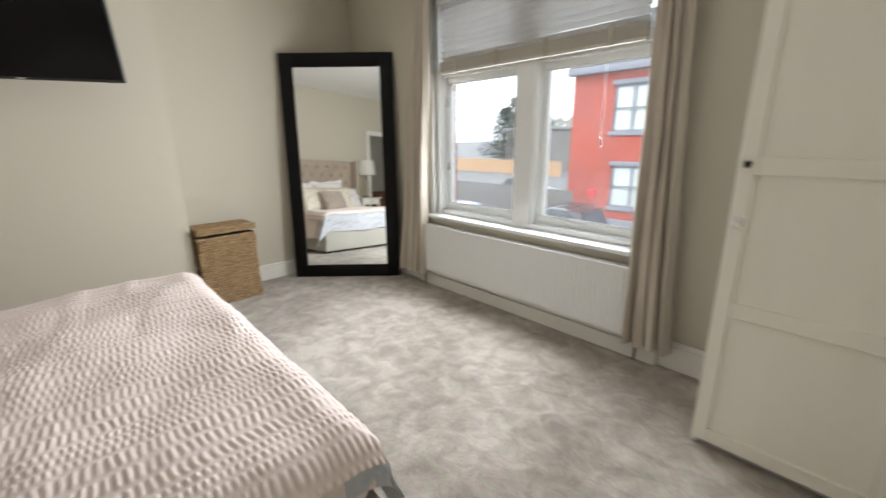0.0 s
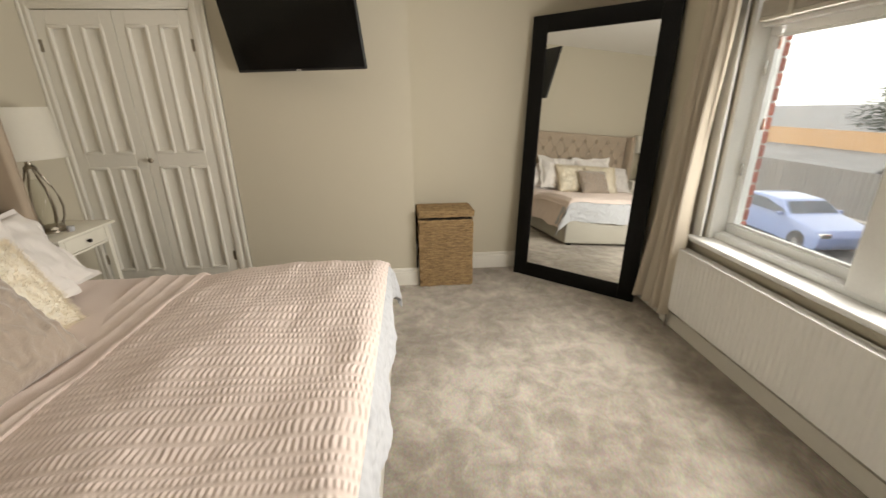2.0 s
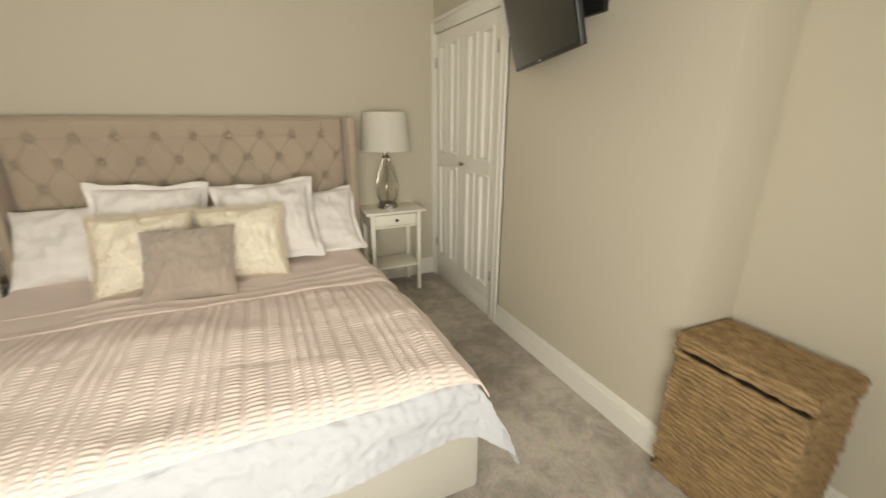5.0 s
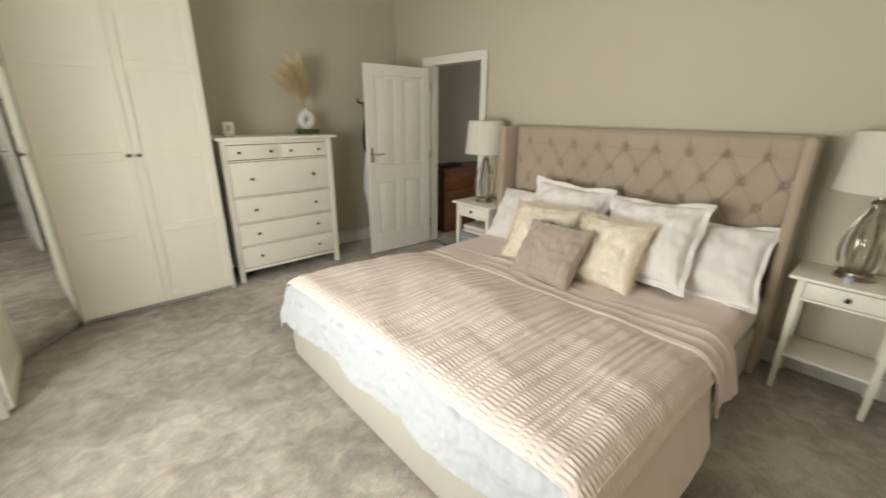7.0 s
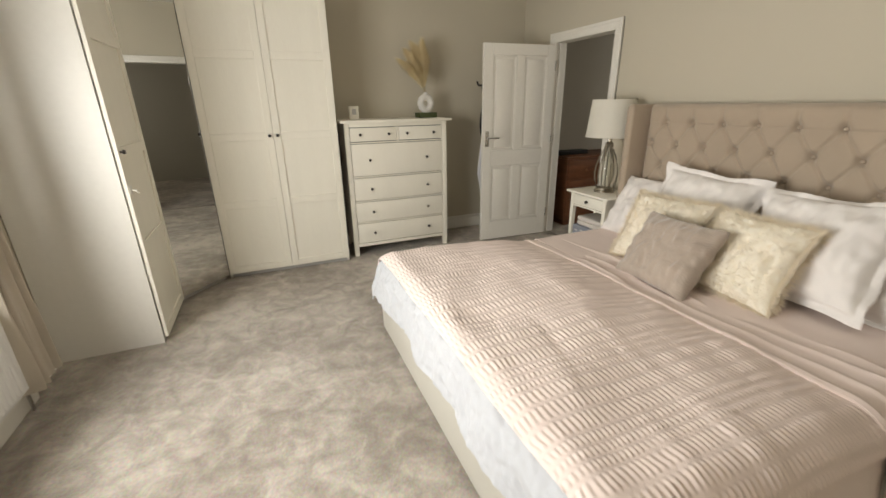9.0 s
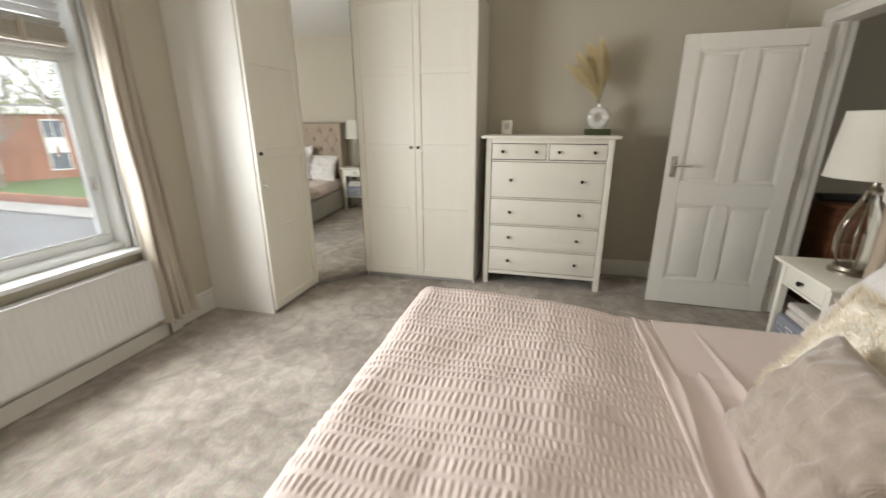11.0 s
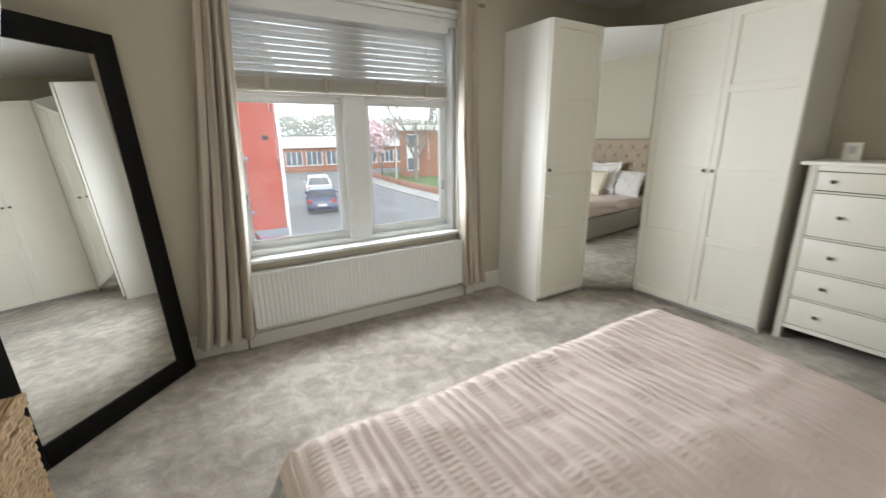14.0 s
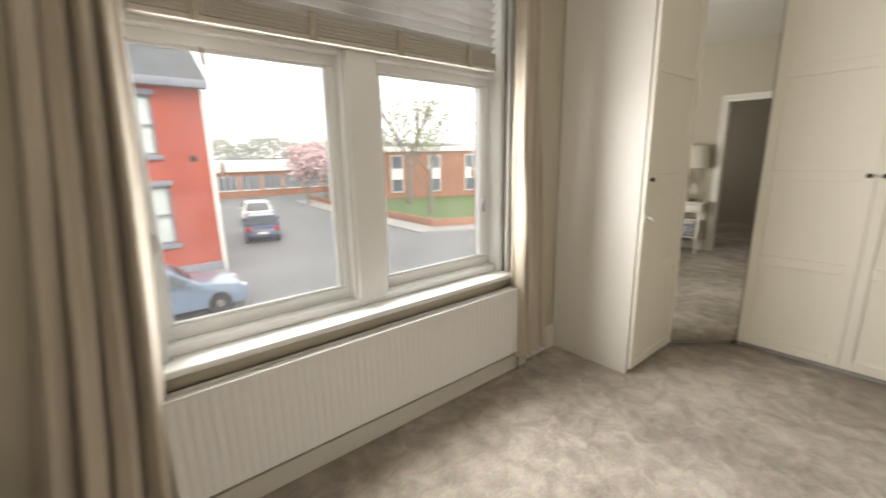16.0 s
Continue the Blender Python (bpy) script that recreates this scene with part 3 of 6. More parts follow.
vrows = (0, 0.02, 0.034, 0.06, 0.5, 0.94, 0.957, 0.985, 1)
part("front_panel", sheet(430, 8, lambda u, v: ribs(u, vrows[round(v * 8)]), 0.002), M["radiator"], rad)
part("back_panel", box(-RX, RX, 0.018, 0.026, R0, R1 - 0.01, 0.003), M["radiator"], rad)
for s in (-1, 1):
    part("side_panel", box(s * RX - 0.004, s * RX + 0.004, -0.03, 0.03, R0 + 0.01, R1 + 0.002, 0.002), M["radiator"], rad)
b = box(-RX, RX, -0.031, -0.024, R1 - 0.008, R1 + 0.003, 0.002)
box(-RX, RX, 0.024, 0.031, R1 - 0.008, R1 + 0.003, 0.002, bm=b)
for k in range(118):
    x = -RX + 0.012 + k * (2 * RX - 0.024) / 117
    box(x - 0.004, x + 0.004, -0.026, 0.026, R1 - 0.004, R1, bm=b)
part("top_grille", b, M["radiator"], rad)
for x in (-0.96, 0.945):
    part("pipe", tube([(x, 0.02, 0.0), (x, 0.02, 0.17), (x * 0.985, 0.01, 0.2), (x * 0.93, 0, 0.2)], 0.008, 10), M["chrome"], rad)
part("valve", lathe([(0.001, 0), (0.014, 0.002), (0.016, 0.05), (0.012, 0.06), (0.001, 0.061)], 16, m=pose(0.945, 0.01, 0.21)), M["radiator"], rad)
for x in (-0.7, 0.0, 0.7):
    part("bracket", box(x - 0.02, x + 0.02, 0.026, 0.082, 0.25, 0.5, 0.002), M["radiator"], rad)

# ---- bedroom door ----
def framed_door(parent, w, h, t, rows, cols, stile, rails, material, inset=0.012, mould=0.014):
    """A panelled leaf: x across from 0 to w, z up, y through its thickness. rows: panel heights, from the foot up, between the rails."""
    parts = []
    b = box(0, stile, -t / 2, t / 2, 0, h, 0.002, 1)
    box(w - stile, w, -t / 2, t / 2, 0, h, 0.002, 1, bm=b)
    if cols == 2:
        zz = rails[0]
        for k, ph in enumerate(rows):
            box(w / 2 - stile * 0.45, w / 2 + stile * 0.45, -t / 2, t / 2, zz, zz + ph, 0.002, 1, bm=b)
            zz += ph + rails[k + 1]
    z = 0.0
    for k, rail in enumerate(rails):
        box(stile, w - stile, -t / 2, t / 2, z, z + rail, 0.002, 1, bm=b)
        z += rail + (rows[k] if k < len(rows) else 0)
    leaf = part("leaf", b, material, parent)
    z = rails[0]
    for k, ph in enumerate(rows):
        spans = [(stile, w - stile)] if cols == 1 else [(stile, w / 2 - stile * 0.45), (w / 2 + stile * 0.45, w - stile)]
        for x0, x1 in spans:
            b = box(x0, x1, -t / 2 + inset, t / 2 - inset, z, z + ph)
            for s in (-1, 1):
                y = s * (t / 2 - inset)
                yo = s * (t / 2 - 0.002)
                ys = (min(y, yo), max(y, yo))
                for a in ((x0, x0 + mould, z, z + ph), (x1 - mould, x1, z, z + ph), (x0, x1, z, z + mould), (x0, x1, z + ph - mould, z + ph)):
                    box(a[0], a[1], ys[0], ys[1], a[2], a[3], 0.005, 2, bm=b)
                if cols == 2 and mould < 0.02:
                    box(x0 + mould + 0.022, x1 - mould - 0.022, min(y, y + s * 0.006), max(y, y + s * 0.006), z + mould + 0.022, z + ph - mould - 0.022, 0.005, 2, bm=b)
            part("panel", b, material, parent)
        z += ph + rails[k + 1]
    return leaf


door = tagged(new("door_1"), "white four-panel bedroom door standing open into the room", "door", kind="structure")
door.matrix_basis = pose(1.835, -0.775, 0.012, 0, 0, 87.5)
framed_door(door, 0.80, 1.955, 0.038, (0.60, 0.90), 2, 0.095, (0.20, 0.155, 0.10), M["gloss"])
hnd = part("door_handle", box(0.735, 0.775, 0.019, 0.024, 1.0, 1.15, 0.003), M["chrome"], door, "satin chrome lever on a back plate")
part("lever", tube([(0.755, 0.02, 1.085), (0.755, 0.06, 1.085), (0.74, 0.066, 1.085), (0.64, 0.064, 1.082)], 0.008, 10), M["chrome"], hnd)
hnd = part("door_handle", box(0.735, 0.775, -0.024, -0.019, 1.0, 1.15, 0.003), M["chrome"], door, "satin chrome lever on a back plate")
part("lever", tube([(0.755, -0.02, 1.085), (0.755, -0.06, 1.085), (0.74, -0.066, 1.085), (0.64, -0.064, 1.082)], 0.008, 10), M["chrome"], hnd)
for z in (0.2, 1.0, 1.72):
    part("hinge", tube([(0.0, 0.022, z), (0.0, 0.022, z + 0.09)], 0.006, 8), M["chrome"], door)
# lining and architrave of the door
b = box(DX0 - 0.03, DX0, YS - 0.13, YS + 0.004, 0, DZ + 0.03)
box(DX1, DX1 + 0.03, YS - 0.13, YS + 0.004, 0, DZ + 0.03, bm=b)
box(DX0, DX1, YS - 0.13, YS + 0.004, DZ, DZ + 0.03, bm=b)
box(DX0, DX0 + 0.012, YS - 0.075, YS - 0.04, 0, DZ, bm=b)
box(DX1 - 0.012, DX1, YS - 0.075, YS - 0.04, 0, DZ, bm=b)
setting("door_lining", b, M["gloss"], "white gloss door lining", "door frame")


def architrave(name, a0, a1, top, place, width=0.085, first=None):
    """A moulded frame round an opening from a0 to a1; place turns (along, out, z) into the world."""
    b = bmesh.new()
    k = (first or width) / width
    for lo, hi, d in ((0, width, 0.014), (0.012, width * 0.45, 0.019), (width * 0.72, width, 0.024)):
        box(a0 - hi * k, a0 - lo * k, 0, d, 0, top + hi, 0.003, 2, bm=b)
        box(a1 + lo, a1 + hi, 0, d, 0, top + hi, 0.003, 2, bm=b)
        box(a0 - lo * k, a1 + lo, 0, d, top + lo, top + hi, 0.003, 2, bm=b)
    bmesh.ops.transform(b, matrix=place, verts=b.verts)
    return setting(name, b, M["gloss"], "white gloss moulded architrave", "door frame")


architrave("architrave_door", DX0, DX1, DZ, Matrix.Translation((0, YS, 0)))
setting("threshold_strip", box(DX0, DX1, YS - 0.07, YS - 0.03, 0.0, 0.006, 0.002), M["nickel"], "metal carpet threshold strip", "threshold")

# ---- built-in cupboard in the breast wall ----
cup = tagged(new("cupboard_doors"), "white gloss pair of tall panelled cupboard doors, shut", "cupboard", kind="structure")
cup.matrix_basis = pose(XW - 0.012, CY0, 0.0, 0, 0, 90)
CW = (CY1 - CY0) / 2
for k in range(2):
    lf = new("cupboard_door")
    lf.parent = cup
    lf.matrix_basis = pose(k * CW + 0.002, 0, 0.125)
    # each leaf has two tall narrow panels above and below
    w, h, t, st = CW - 0.004, CZ - 0.13, 0.034, 0.075
    b = box(0, st, -t / 2, t / 2, 0, h, 0.002, 1)
    box(w - st, w, -t / 2, t / 2, 0, h, 0.002, 1, bm=b)
    box(w / 2 - 0.04, w / 2 + 0.04, -t / 2, t / 2, 0.1, 0.90, 0.002, 1, bm=b)
    box(w / 2 - 0.04, w / 2 + 0.04, -t / 2, t / 2, 1.0, h - 0.09, 0.002, 1, bm=b)
    for z0, z1 in ((0, 0.10), (0.90, 1.0), (h - 0.09, h)):
        box(st, w - st, -t / 2, t / 2, z0, z1, 0.002, 1, bm=b)
    part("leaf", b, M["gloss"], lf)
    for x0, x1 in ((st, w / 2 - 0.04), (w / 2 + 0.04, w - st)):
        for z0, z1 in ((0.10, 0.90), (1.0, h - 0.09)):
            b = box(x0, x1, 0.000, 0.012, z0, z1)
            for a in ((x0 - 0.008, x0 + 0.016, z0, z1), (x1 - 0.016, x1 + 0.008, z0, z1), (x0, x1, z0 - 0.008, z0 + 0.016), (x0, x1, z1 - 0.016, z1 + 0.008)):
                box(a[0], a[1], -0.024, 0.002, a[2], a[3], 0.008, 3, bm=b)
            part("panel", b, M["gloss"], lf)
    for z in (0.16, 1.66):
        x = 0.006 if k == 0 else w - 0.006
        part("hinge", box(x - 0.012, x + 0.012, -0.022, -0.016, z, z + 0.075, 0.002), M["nickel"], lf)
part("knob", lathe([(0.008, 0), (0.006, 0.012), (0.016, 0.02), (0.018, 0.03), (0.012, 0.038), (0.001, 0.04)], 18, m=pose(CW + 0.035, -0.017, 1.075, 90, 0, 0)), M["nickel"], cup)
part("bottom_rail", box(0, 2 * CW, -0.012, 0.02, 0, 0.12, 0.003), M["gloss"], cup)
architrave("architrave_cupboard", CY0, CY1, CZ, Matrix(((0, 1, 0, XW), (1, 0, 0, 0), (0, 0, 1, 0), (0, 0, 0, 1))), 0.105, 0.058)

# ---- landing beyond the door ----
setting("floor_landing", box(-0.4, 2.6, -3.85, -0.95, -0.12, 0.0), M["carpet"], "taupe carpet of the landing", "carpet")
b = box(-0.4, XE, -3.97, -3.85, 0, H)
box(-0.52, -0.4, -3.97, -0.92, 0, H, bm=b)
box(XE, XE + 0.12, -3.97, -0.92, 0, H, bm=b)
setting("wall_landing", b, M["hall_wall"], "greige painted wall of the dim landing", "wall")
setting("ceiling_landing", box(-0.52, XE + 0.12, -3.97, -0.95, H, H + 0.1), M["ceiling"], "white ceiling of the landing", "ceiling")


# ---- wardrobe units ----
def knob_profile(r=0.013):
    return [(r * 0.45, 0), (r * 0.4, 0.010), (r * 0.95, 0.014), (r, 0.020), (r * 0.8, 0.026), (0.001, 0.028)]


knob_me = mesh_of("knob", lathe(knob_profile(), 16), M["knob"])


def unit_door(parent, w, h, m, hinge_left):
    """A framed wardrobe door with four panels; x across, y out of the front is negative."""
    d = new("door")
    d.parent = parent
    d.matrix_basis = m
    st = 0.055
    b = box(0, st, 0, 0.02, 0, h, 0.0015, 1)
    box(w - st, w, 0, 0.02, 0, h, 0.0015, 1, bm=b)
    cuts = (0.0, 0.605, 1.155, 1.765, h)
    for k, z in enumerate(cuts):
        z0 = max(0, z - (0.06 if k == 4 else 0.03 if k else 0))
        z1 = min(h, z + (0.06 if k == 0 else 0.03 if k < 4 else 0))
        box(st, w - st, 0, 0.02, z0, z1, 0.0015, 1, bm=b)
    part("door_frame", b, M["ward"], d)
    for a, c in zip(cuts, cuts[1:]):
        part("panel", box(st - 0.002, w - st + 0.002, 0.0115, 0.019, a + 0.025, c - 0.025), M["ward"], d)
    x = w - 0.03 if hinge_left else 0.03
    piece("knob", knob_me, d, pose(x, 0, 1.16, 90, 0, 0))
    return d


WH = 2.36
single = thing("wardrobe", "tall white single wardrobe with a four-panel door", "wardrobe", pose(0.90, 2.80, 0), "fitted corner wardrobe")
b = box(0, 0.018, 0.028, 0.575, 0, WH, 0.001, 1)
part("side_panel", b, M["ward_side"], single)
part("side_panel", box(0.577, 0.595, 0.022, 0.575, 0, WH, 0.001, 1), M["ward_side"], single)
part("top_panel", box(0.018, 0.577, 0.022, 0.575, WH - 0.018, WH), M["ward_side"], single)
part("back_panel", box(0.018, 0.577, 0.569, 0.575, 0.06, WH - 0.018), M["ward_side"], single)
part("plinth", box(0.018, 0.577, 0.045, 0.06, 0, 0.06), M["plinth"], single)
unit_door(single, 0.593, WH - 0.045, pose(0.002, 0, 0.042), False)
b = tube([(0.03, -0.012, 0.99), (0.03, -0.03, 0.985), (0.05, -0.032, 0.97)], 0.006, 8)
box(0.008, 0.05, -0.006, 0.0, 0.965, 1.015, 0.003, bm=b)
part("child_catch", b, M["ward_side"], single, "white plastic safety catch")

corner = thing("corner_wardrobe", "tall white corner wardrobe with a full mirror door", "wardrobe", pose(0, 0, 0), "fitted corner wardrobe")
A, B = Vector((1.4992, 2.8246)), Vector((1.8598, 2.5024))
plan = [(1.50, 2.845), (1.87, 2.522), (2.44, 2.522), (2.44, 3.372), (1.50, 3.372)]
part("carcass", poly_prism(plan, 0.06, WH), M["ward_side"], corner)
part("plinth", poly_prism([(1.515, 2.862), (1.88, 2.54), (2.44, 2.54), (2.44, 3.372), (1.515, 3.372)], 0.0, 0.06), M["plinth"], corner)
dw = (B - A).length
turn = math.degrees(math.atan2(B.y - A.y, B.x - A.x))
md = new("mirror_door")
md.parent = corner
md.matrix_basis = pose(A.x, A.y, 0.042, 0, 0, turn)
b = box(0, dw, 0.004, 0.022, 0, WH - 0.045, 0.001, 1)
part("backing", b, M["ward_side"], md)
part("mirror_glass", box(0.003, dw - 0.003, 0, 0.004, 0.003, WH - 0.048), M["mirror"], md, "full-height mirror glass")
for x in (0.0, dw - 0.003):
    part("edge_strip", box(x, x + 0.003, -0.001, 0.006, 0, WH - 0.045), M["edge_trim"], md)

double = thing("wardrobe", "tall white double wardrobe with two four-panel doors", "wardrobe", pose(1.858, 2.502, 0, 0, 0, -90), "fitted corner wardrobe")
DWID = 1.045
for x in (0.0, DWID - 0.018):
    part("side_panel", box(x, x + 0.018, 0.028, 0.585, 0, WH, 0.001, 1), M["ward_side"], double)
part("top_panel", box(0.018, DWID - 0.018, 0.022, 0.585, WH - 0.018, WH), M["ward_side"], double)
part("back_panel", box(0.018, DWID - 0.018, 0.579, 0.585, 0.06, WH - 0.018), M["ward_side"], double)
part("plinth", box(0.018, DWID - 0.018, 0.045, 0.06, 0, 0.06), M["plinth"], double)
unit_door(double, DWID / 2 - 0.003, WH - 0.045, pose(0.002, 0, 0.042), True)
unit_door(double, DWID / 2 - 0.003, WH - 0.045, pose(DWID / 2 + 0.001, 0, 0.042), False)

# ---- chest of drawers ----
chest = thing("chest_of_drawers", "white stained six-drawer chest with dark round knobs", "chest of drawers", pose(1.945, 0.885, 0, 0, 0, -90))
CHW, CHD, CHH = 0.50, 0.49, 1.30      # half width, depth, height; x runs across, y back
part("top", box(-0.54, 0.54, -0.045, CHD, CHH - 0.024, CHH, 0.004), M["ward"], chest)
for s in (-1, 1):
    x0, x1 = (-CHW, -CHW + 0.045) if s < 0 else (CHW - 0.045, CHW)
    for y in (0.0, CHD - 0.06):
        b = box(x0, x1, y, y + 0.045, 0, CHH - 0.024, 0.003)
        part("leg", b, M["ward"], chest)
    part("side_panel", box(x0 + 0.012, x1 - 0.012, 0.04, CHD - 0.05, 0.12, CHH - 0.024), M["ward"], chest)
part("back_panel", box(-CHW + 0.03, CHW - 0.03, CHD - 0.03, CHD - 0.02, 0.12, CHH - 0.024), M["ward"], chest)
part("base_rail", box(-CHW + 0.045, CHW - 0.045, 0.006, 0.03, 0.095, 0.126, 0.002), M["ward"], chest)
part("bottom_panel", box(-CHW + 0.045, CHW - 0.045, 0.03, CHD - 0.03, 0.12, 0.135), M["dark_gap"], chest)
part("top_rail", box(-CHW + 0.045, CHW - 0.045, 0.004, 0.03, 1.238, CHH - 0.024, 0.002), M["ward"], chest)
# near-black sheet behind the drawer fronts; the gaps' shade is in its colour
part("inside", box(-CHW + 0.046, CHW - 0.046, 0.028, 0.05, 0.125, 1.238), M["dark_gap"], chest)


def drawer(x0, x1, z0, z1, ks):
    d = part("drawer", box(x0 + 0.003, x1 - 0.003, 0.006, 0.028, z0 + 0.004, z1 - 0.004, 0.002), M["ward"], chest)
    for k in ks:
        piece("knob", knob_me, d, pose(k, 0.006, (z0 + z1) / 2, 90, 0, 0))


rowz = (0.128, 0.342, 0.556, 0.790, 1.105)
for k in range(4):
    z0, z1 = rowz[k], rowz[k + 1] - 0.014
    drawer(-CHW + 0.047, CHW - 0.047, z0, z1, (-0.285, 0.285))
    part("divider", box(-CHW + 0.045, CHW - 0.045, 0.01, 0.03, z1 + 0.001, z1 + 0.013, 0.001, 1), M["ward"], chest)
drawer(-CHW + 0.047, -0.012, 1.107, 1.236, (-0.36, -0.09))
drawer(0.012, CHW - 0.047, 1.107, 1.236, (0.09, 0.36))
part("divider", box(-0.011, 0.011, 0.008, 0.03, 1.104, 1.238, 0.001, 1), M["ward"], chest)

# vase with pampas on a green box, and a small card frame
CT = CHH
gbox = thing("decorative_box", "flat dark green box on the chest", "box", pose(2.20, 0.50, CT, 0, 0, 4))
part("box_base", box(-0.06, 0.06, -0.095, 0.095, 0, 0.036, 0.002), M["green"], gbox)
part("box_lid", box(-0.063, 0.063, -0.098, 0.098, 0.033, 0.048, 0.003), M["green"], gbox)
vase = thing("vase", "white ceramic ring vase holding pampas grass", "vase", pose(2.20, 0.50, CT + 0.048, 0, 0, 8))
ringp = [(0, 0.058 * math.cos(a), 0.088 + 0.058 * math.sin(a)) for a in [2 * math.pi * k / 40 for k in range(40)]]
b = tube(ringp, 0.033, 18, closed=True)
box(-0.028, 0.028, -0.035, 0.035, 0.0, 0.012, 0.004, bm=b)
lathe([(0.018, 0.165), (0.02, 0.19), (0.017, 0.195), (0.012, 0.18)], 18, bm=b)
part("ring", b, M["vase"], vase)


def pampas(parent, tip, seed, size):
    rnd = random.Random(seed)
    base = Vector((0, 0, 0.17))
    tip = Vector(tip)
    mid = base.lerp(tip, 0.5) + Vector((0, 0, 0.05))

    def on(t):
        return base * (1 - t) ** 2 + mid * 2 * t * (1 - t) + tip * t * t
    part("stem", tube([on(k / 10) for k in range(11)], 0.0015, 5), M["stem"], parent)
    b = bmesh.new()
    for k in range(1900):
        t = 0.16 + 0.84 * rnd.random() ** 0.8
        p = on(min(1, t))
        a = rnd.uniform(0, 2 * math.pi)
        r = size * (0.25 + math.sin(math.pi * max(0.0, min(1, (t - 0.14) / 0.95))) ** 1.2) * rnd.uniform(0.4, 1.25)
        out = Vector((math.cos(a), math.sin(a), 0)) * r
        ln = (on(min(1, t + 0.03)) - on(t - 0.03)).normalized()
        q = p + out * 0.8 + ln * rnd.uniform(0.03, 0.09)
        e = q + out * 0.5 + ln * rnd.uniform(0.0, 0.05) - Vector((0, 0, 0.008))
        sd = out.cross(ln).normalized() * 0.0009
        v = [b.verts.new(c) for c in (p - sd, p + sd, q + sd, q - sd)]
        w = b.verts.new(e)
        b.faces.new(v)
        b.faces.new((v[3], v[2], w))
    part("plume", b, M["pampas"], parent)


for k, tp in enumerate(((0.0, 0.22, 0.55), (0.02, 0.12, 0.62), (-0.02, 0.0, 0.64), (0.03, 0.27, 0.46), (0.0, 0.06, 0.58), (-0.03, 0.16, 0.50), (0.02, -0.06, 0.54), (-0.02, 0.20, 0.42), (0.01, -0.02, 0.46), (0.0, 0.10, 0.42))):
    pampas(vase, (tp[0], 0.03 + 0.62 * tp[1], 0.05 + 0.84 * tp[2]), 10 + k, 0.05)
card = thing("photo_frame", "small white block photo frame with a dark square picture", "photo frame", pose(2.16, 1.245, CT, 0, 0, -82))
part("block", box(-0.045, 0.045, -0.018, 0.018, 0, 0.12, 0.003), M["ward"], card)
part("picture", box(-0.02, 0.02, -0.0195, -0.0178, 0.045, 0.095), M["plinth"], card)

# ---- robe and hook behind the door ----
robe = thing("bath_robe", "white towelling robe hanging behind the door", "robe", pose(2.045, -0.20, 0.42, 0, 0, 90))


def robe_at(u, v):
    a = 2 * math.pi * u
    w = 0.045 + 0.115 * min(1.0, (2.0 * max(0.0, 0.75 - v)) ** 0.7) - 0.04 * max(0.0, 0.25 - v) / 0.25
    return (0.05 * v + w * math.cos(a) * (1 + 0.12 * math.sin(5 * a + v)), 0.045 * math.sin(a) * (1 + 0.25 * math.sin(7 * a)), 1.18 * v)


b = sheet(64, 20, robe_at)
bmesh.ops.remove_doubles(b, verts=b.verts, dist=1e-4)
part("robe_body", b, M["robe"], robe)
hook = thing("door_hook", "black metal coat hook on the door edge", "hook", pose(1.885, -0.05, 1.60))
part("hook_arm", tube([(0.0, 0.0, 0), (0.08, 0.0, 0.0), (0.20, 0.0, 0.0), (0.235, 0.0, 0.012), (0.25, 0.0, 0.04)], 0.010, 8), M["knob"], hook)

belt = thing("fabric_belt", "dark grey fabric belt hanging from the door hook", "belt", pose(2.075, -0.085, 1.10))
part("belt_strip", sheet(4, 24, lambda u, v: (0.012 * math.sin(5 * v), -0.014 + 0.028 * u + 0.010 * math.sin(7 * v), 0.505 * v), 0.006), M["ink"], belt)

# ---- bed ----
bed = thing("bed", "wide upholstered bed with a buttoned winged headboard and cream divan base", "bed", pose(-0.52, 0.0, 0))
BW, FOOT, HEAD = 0.995, 1.495, -0.62      # half width of the base, its foot and its head
part("divan_base", box(-BW, BW, HEAD, FOOT, 0.03, 0.33, 0.02, 3), M["divan"], bed, "cream fabric divan base")
for x in (-0.9, 0.9):
    for y in (HEAD + 0.1, FOOT - 0.08):
        part("foot", lathe([(0.03, 0), (0.03, 0.032)], 12, m=pose(x, y, 0)), M["tv_shell"], bed)
part("mattress", box(-BW + 0.01, BW - 0.01, HEAD, FOOT - 0.015, 0.33, 0.475, 0.05, 4), M["duvet"], bed)
HT = 1.41


SX, SZ, ROW = 0.207, 0.15, 1.285        # button spacing and the height of the top row


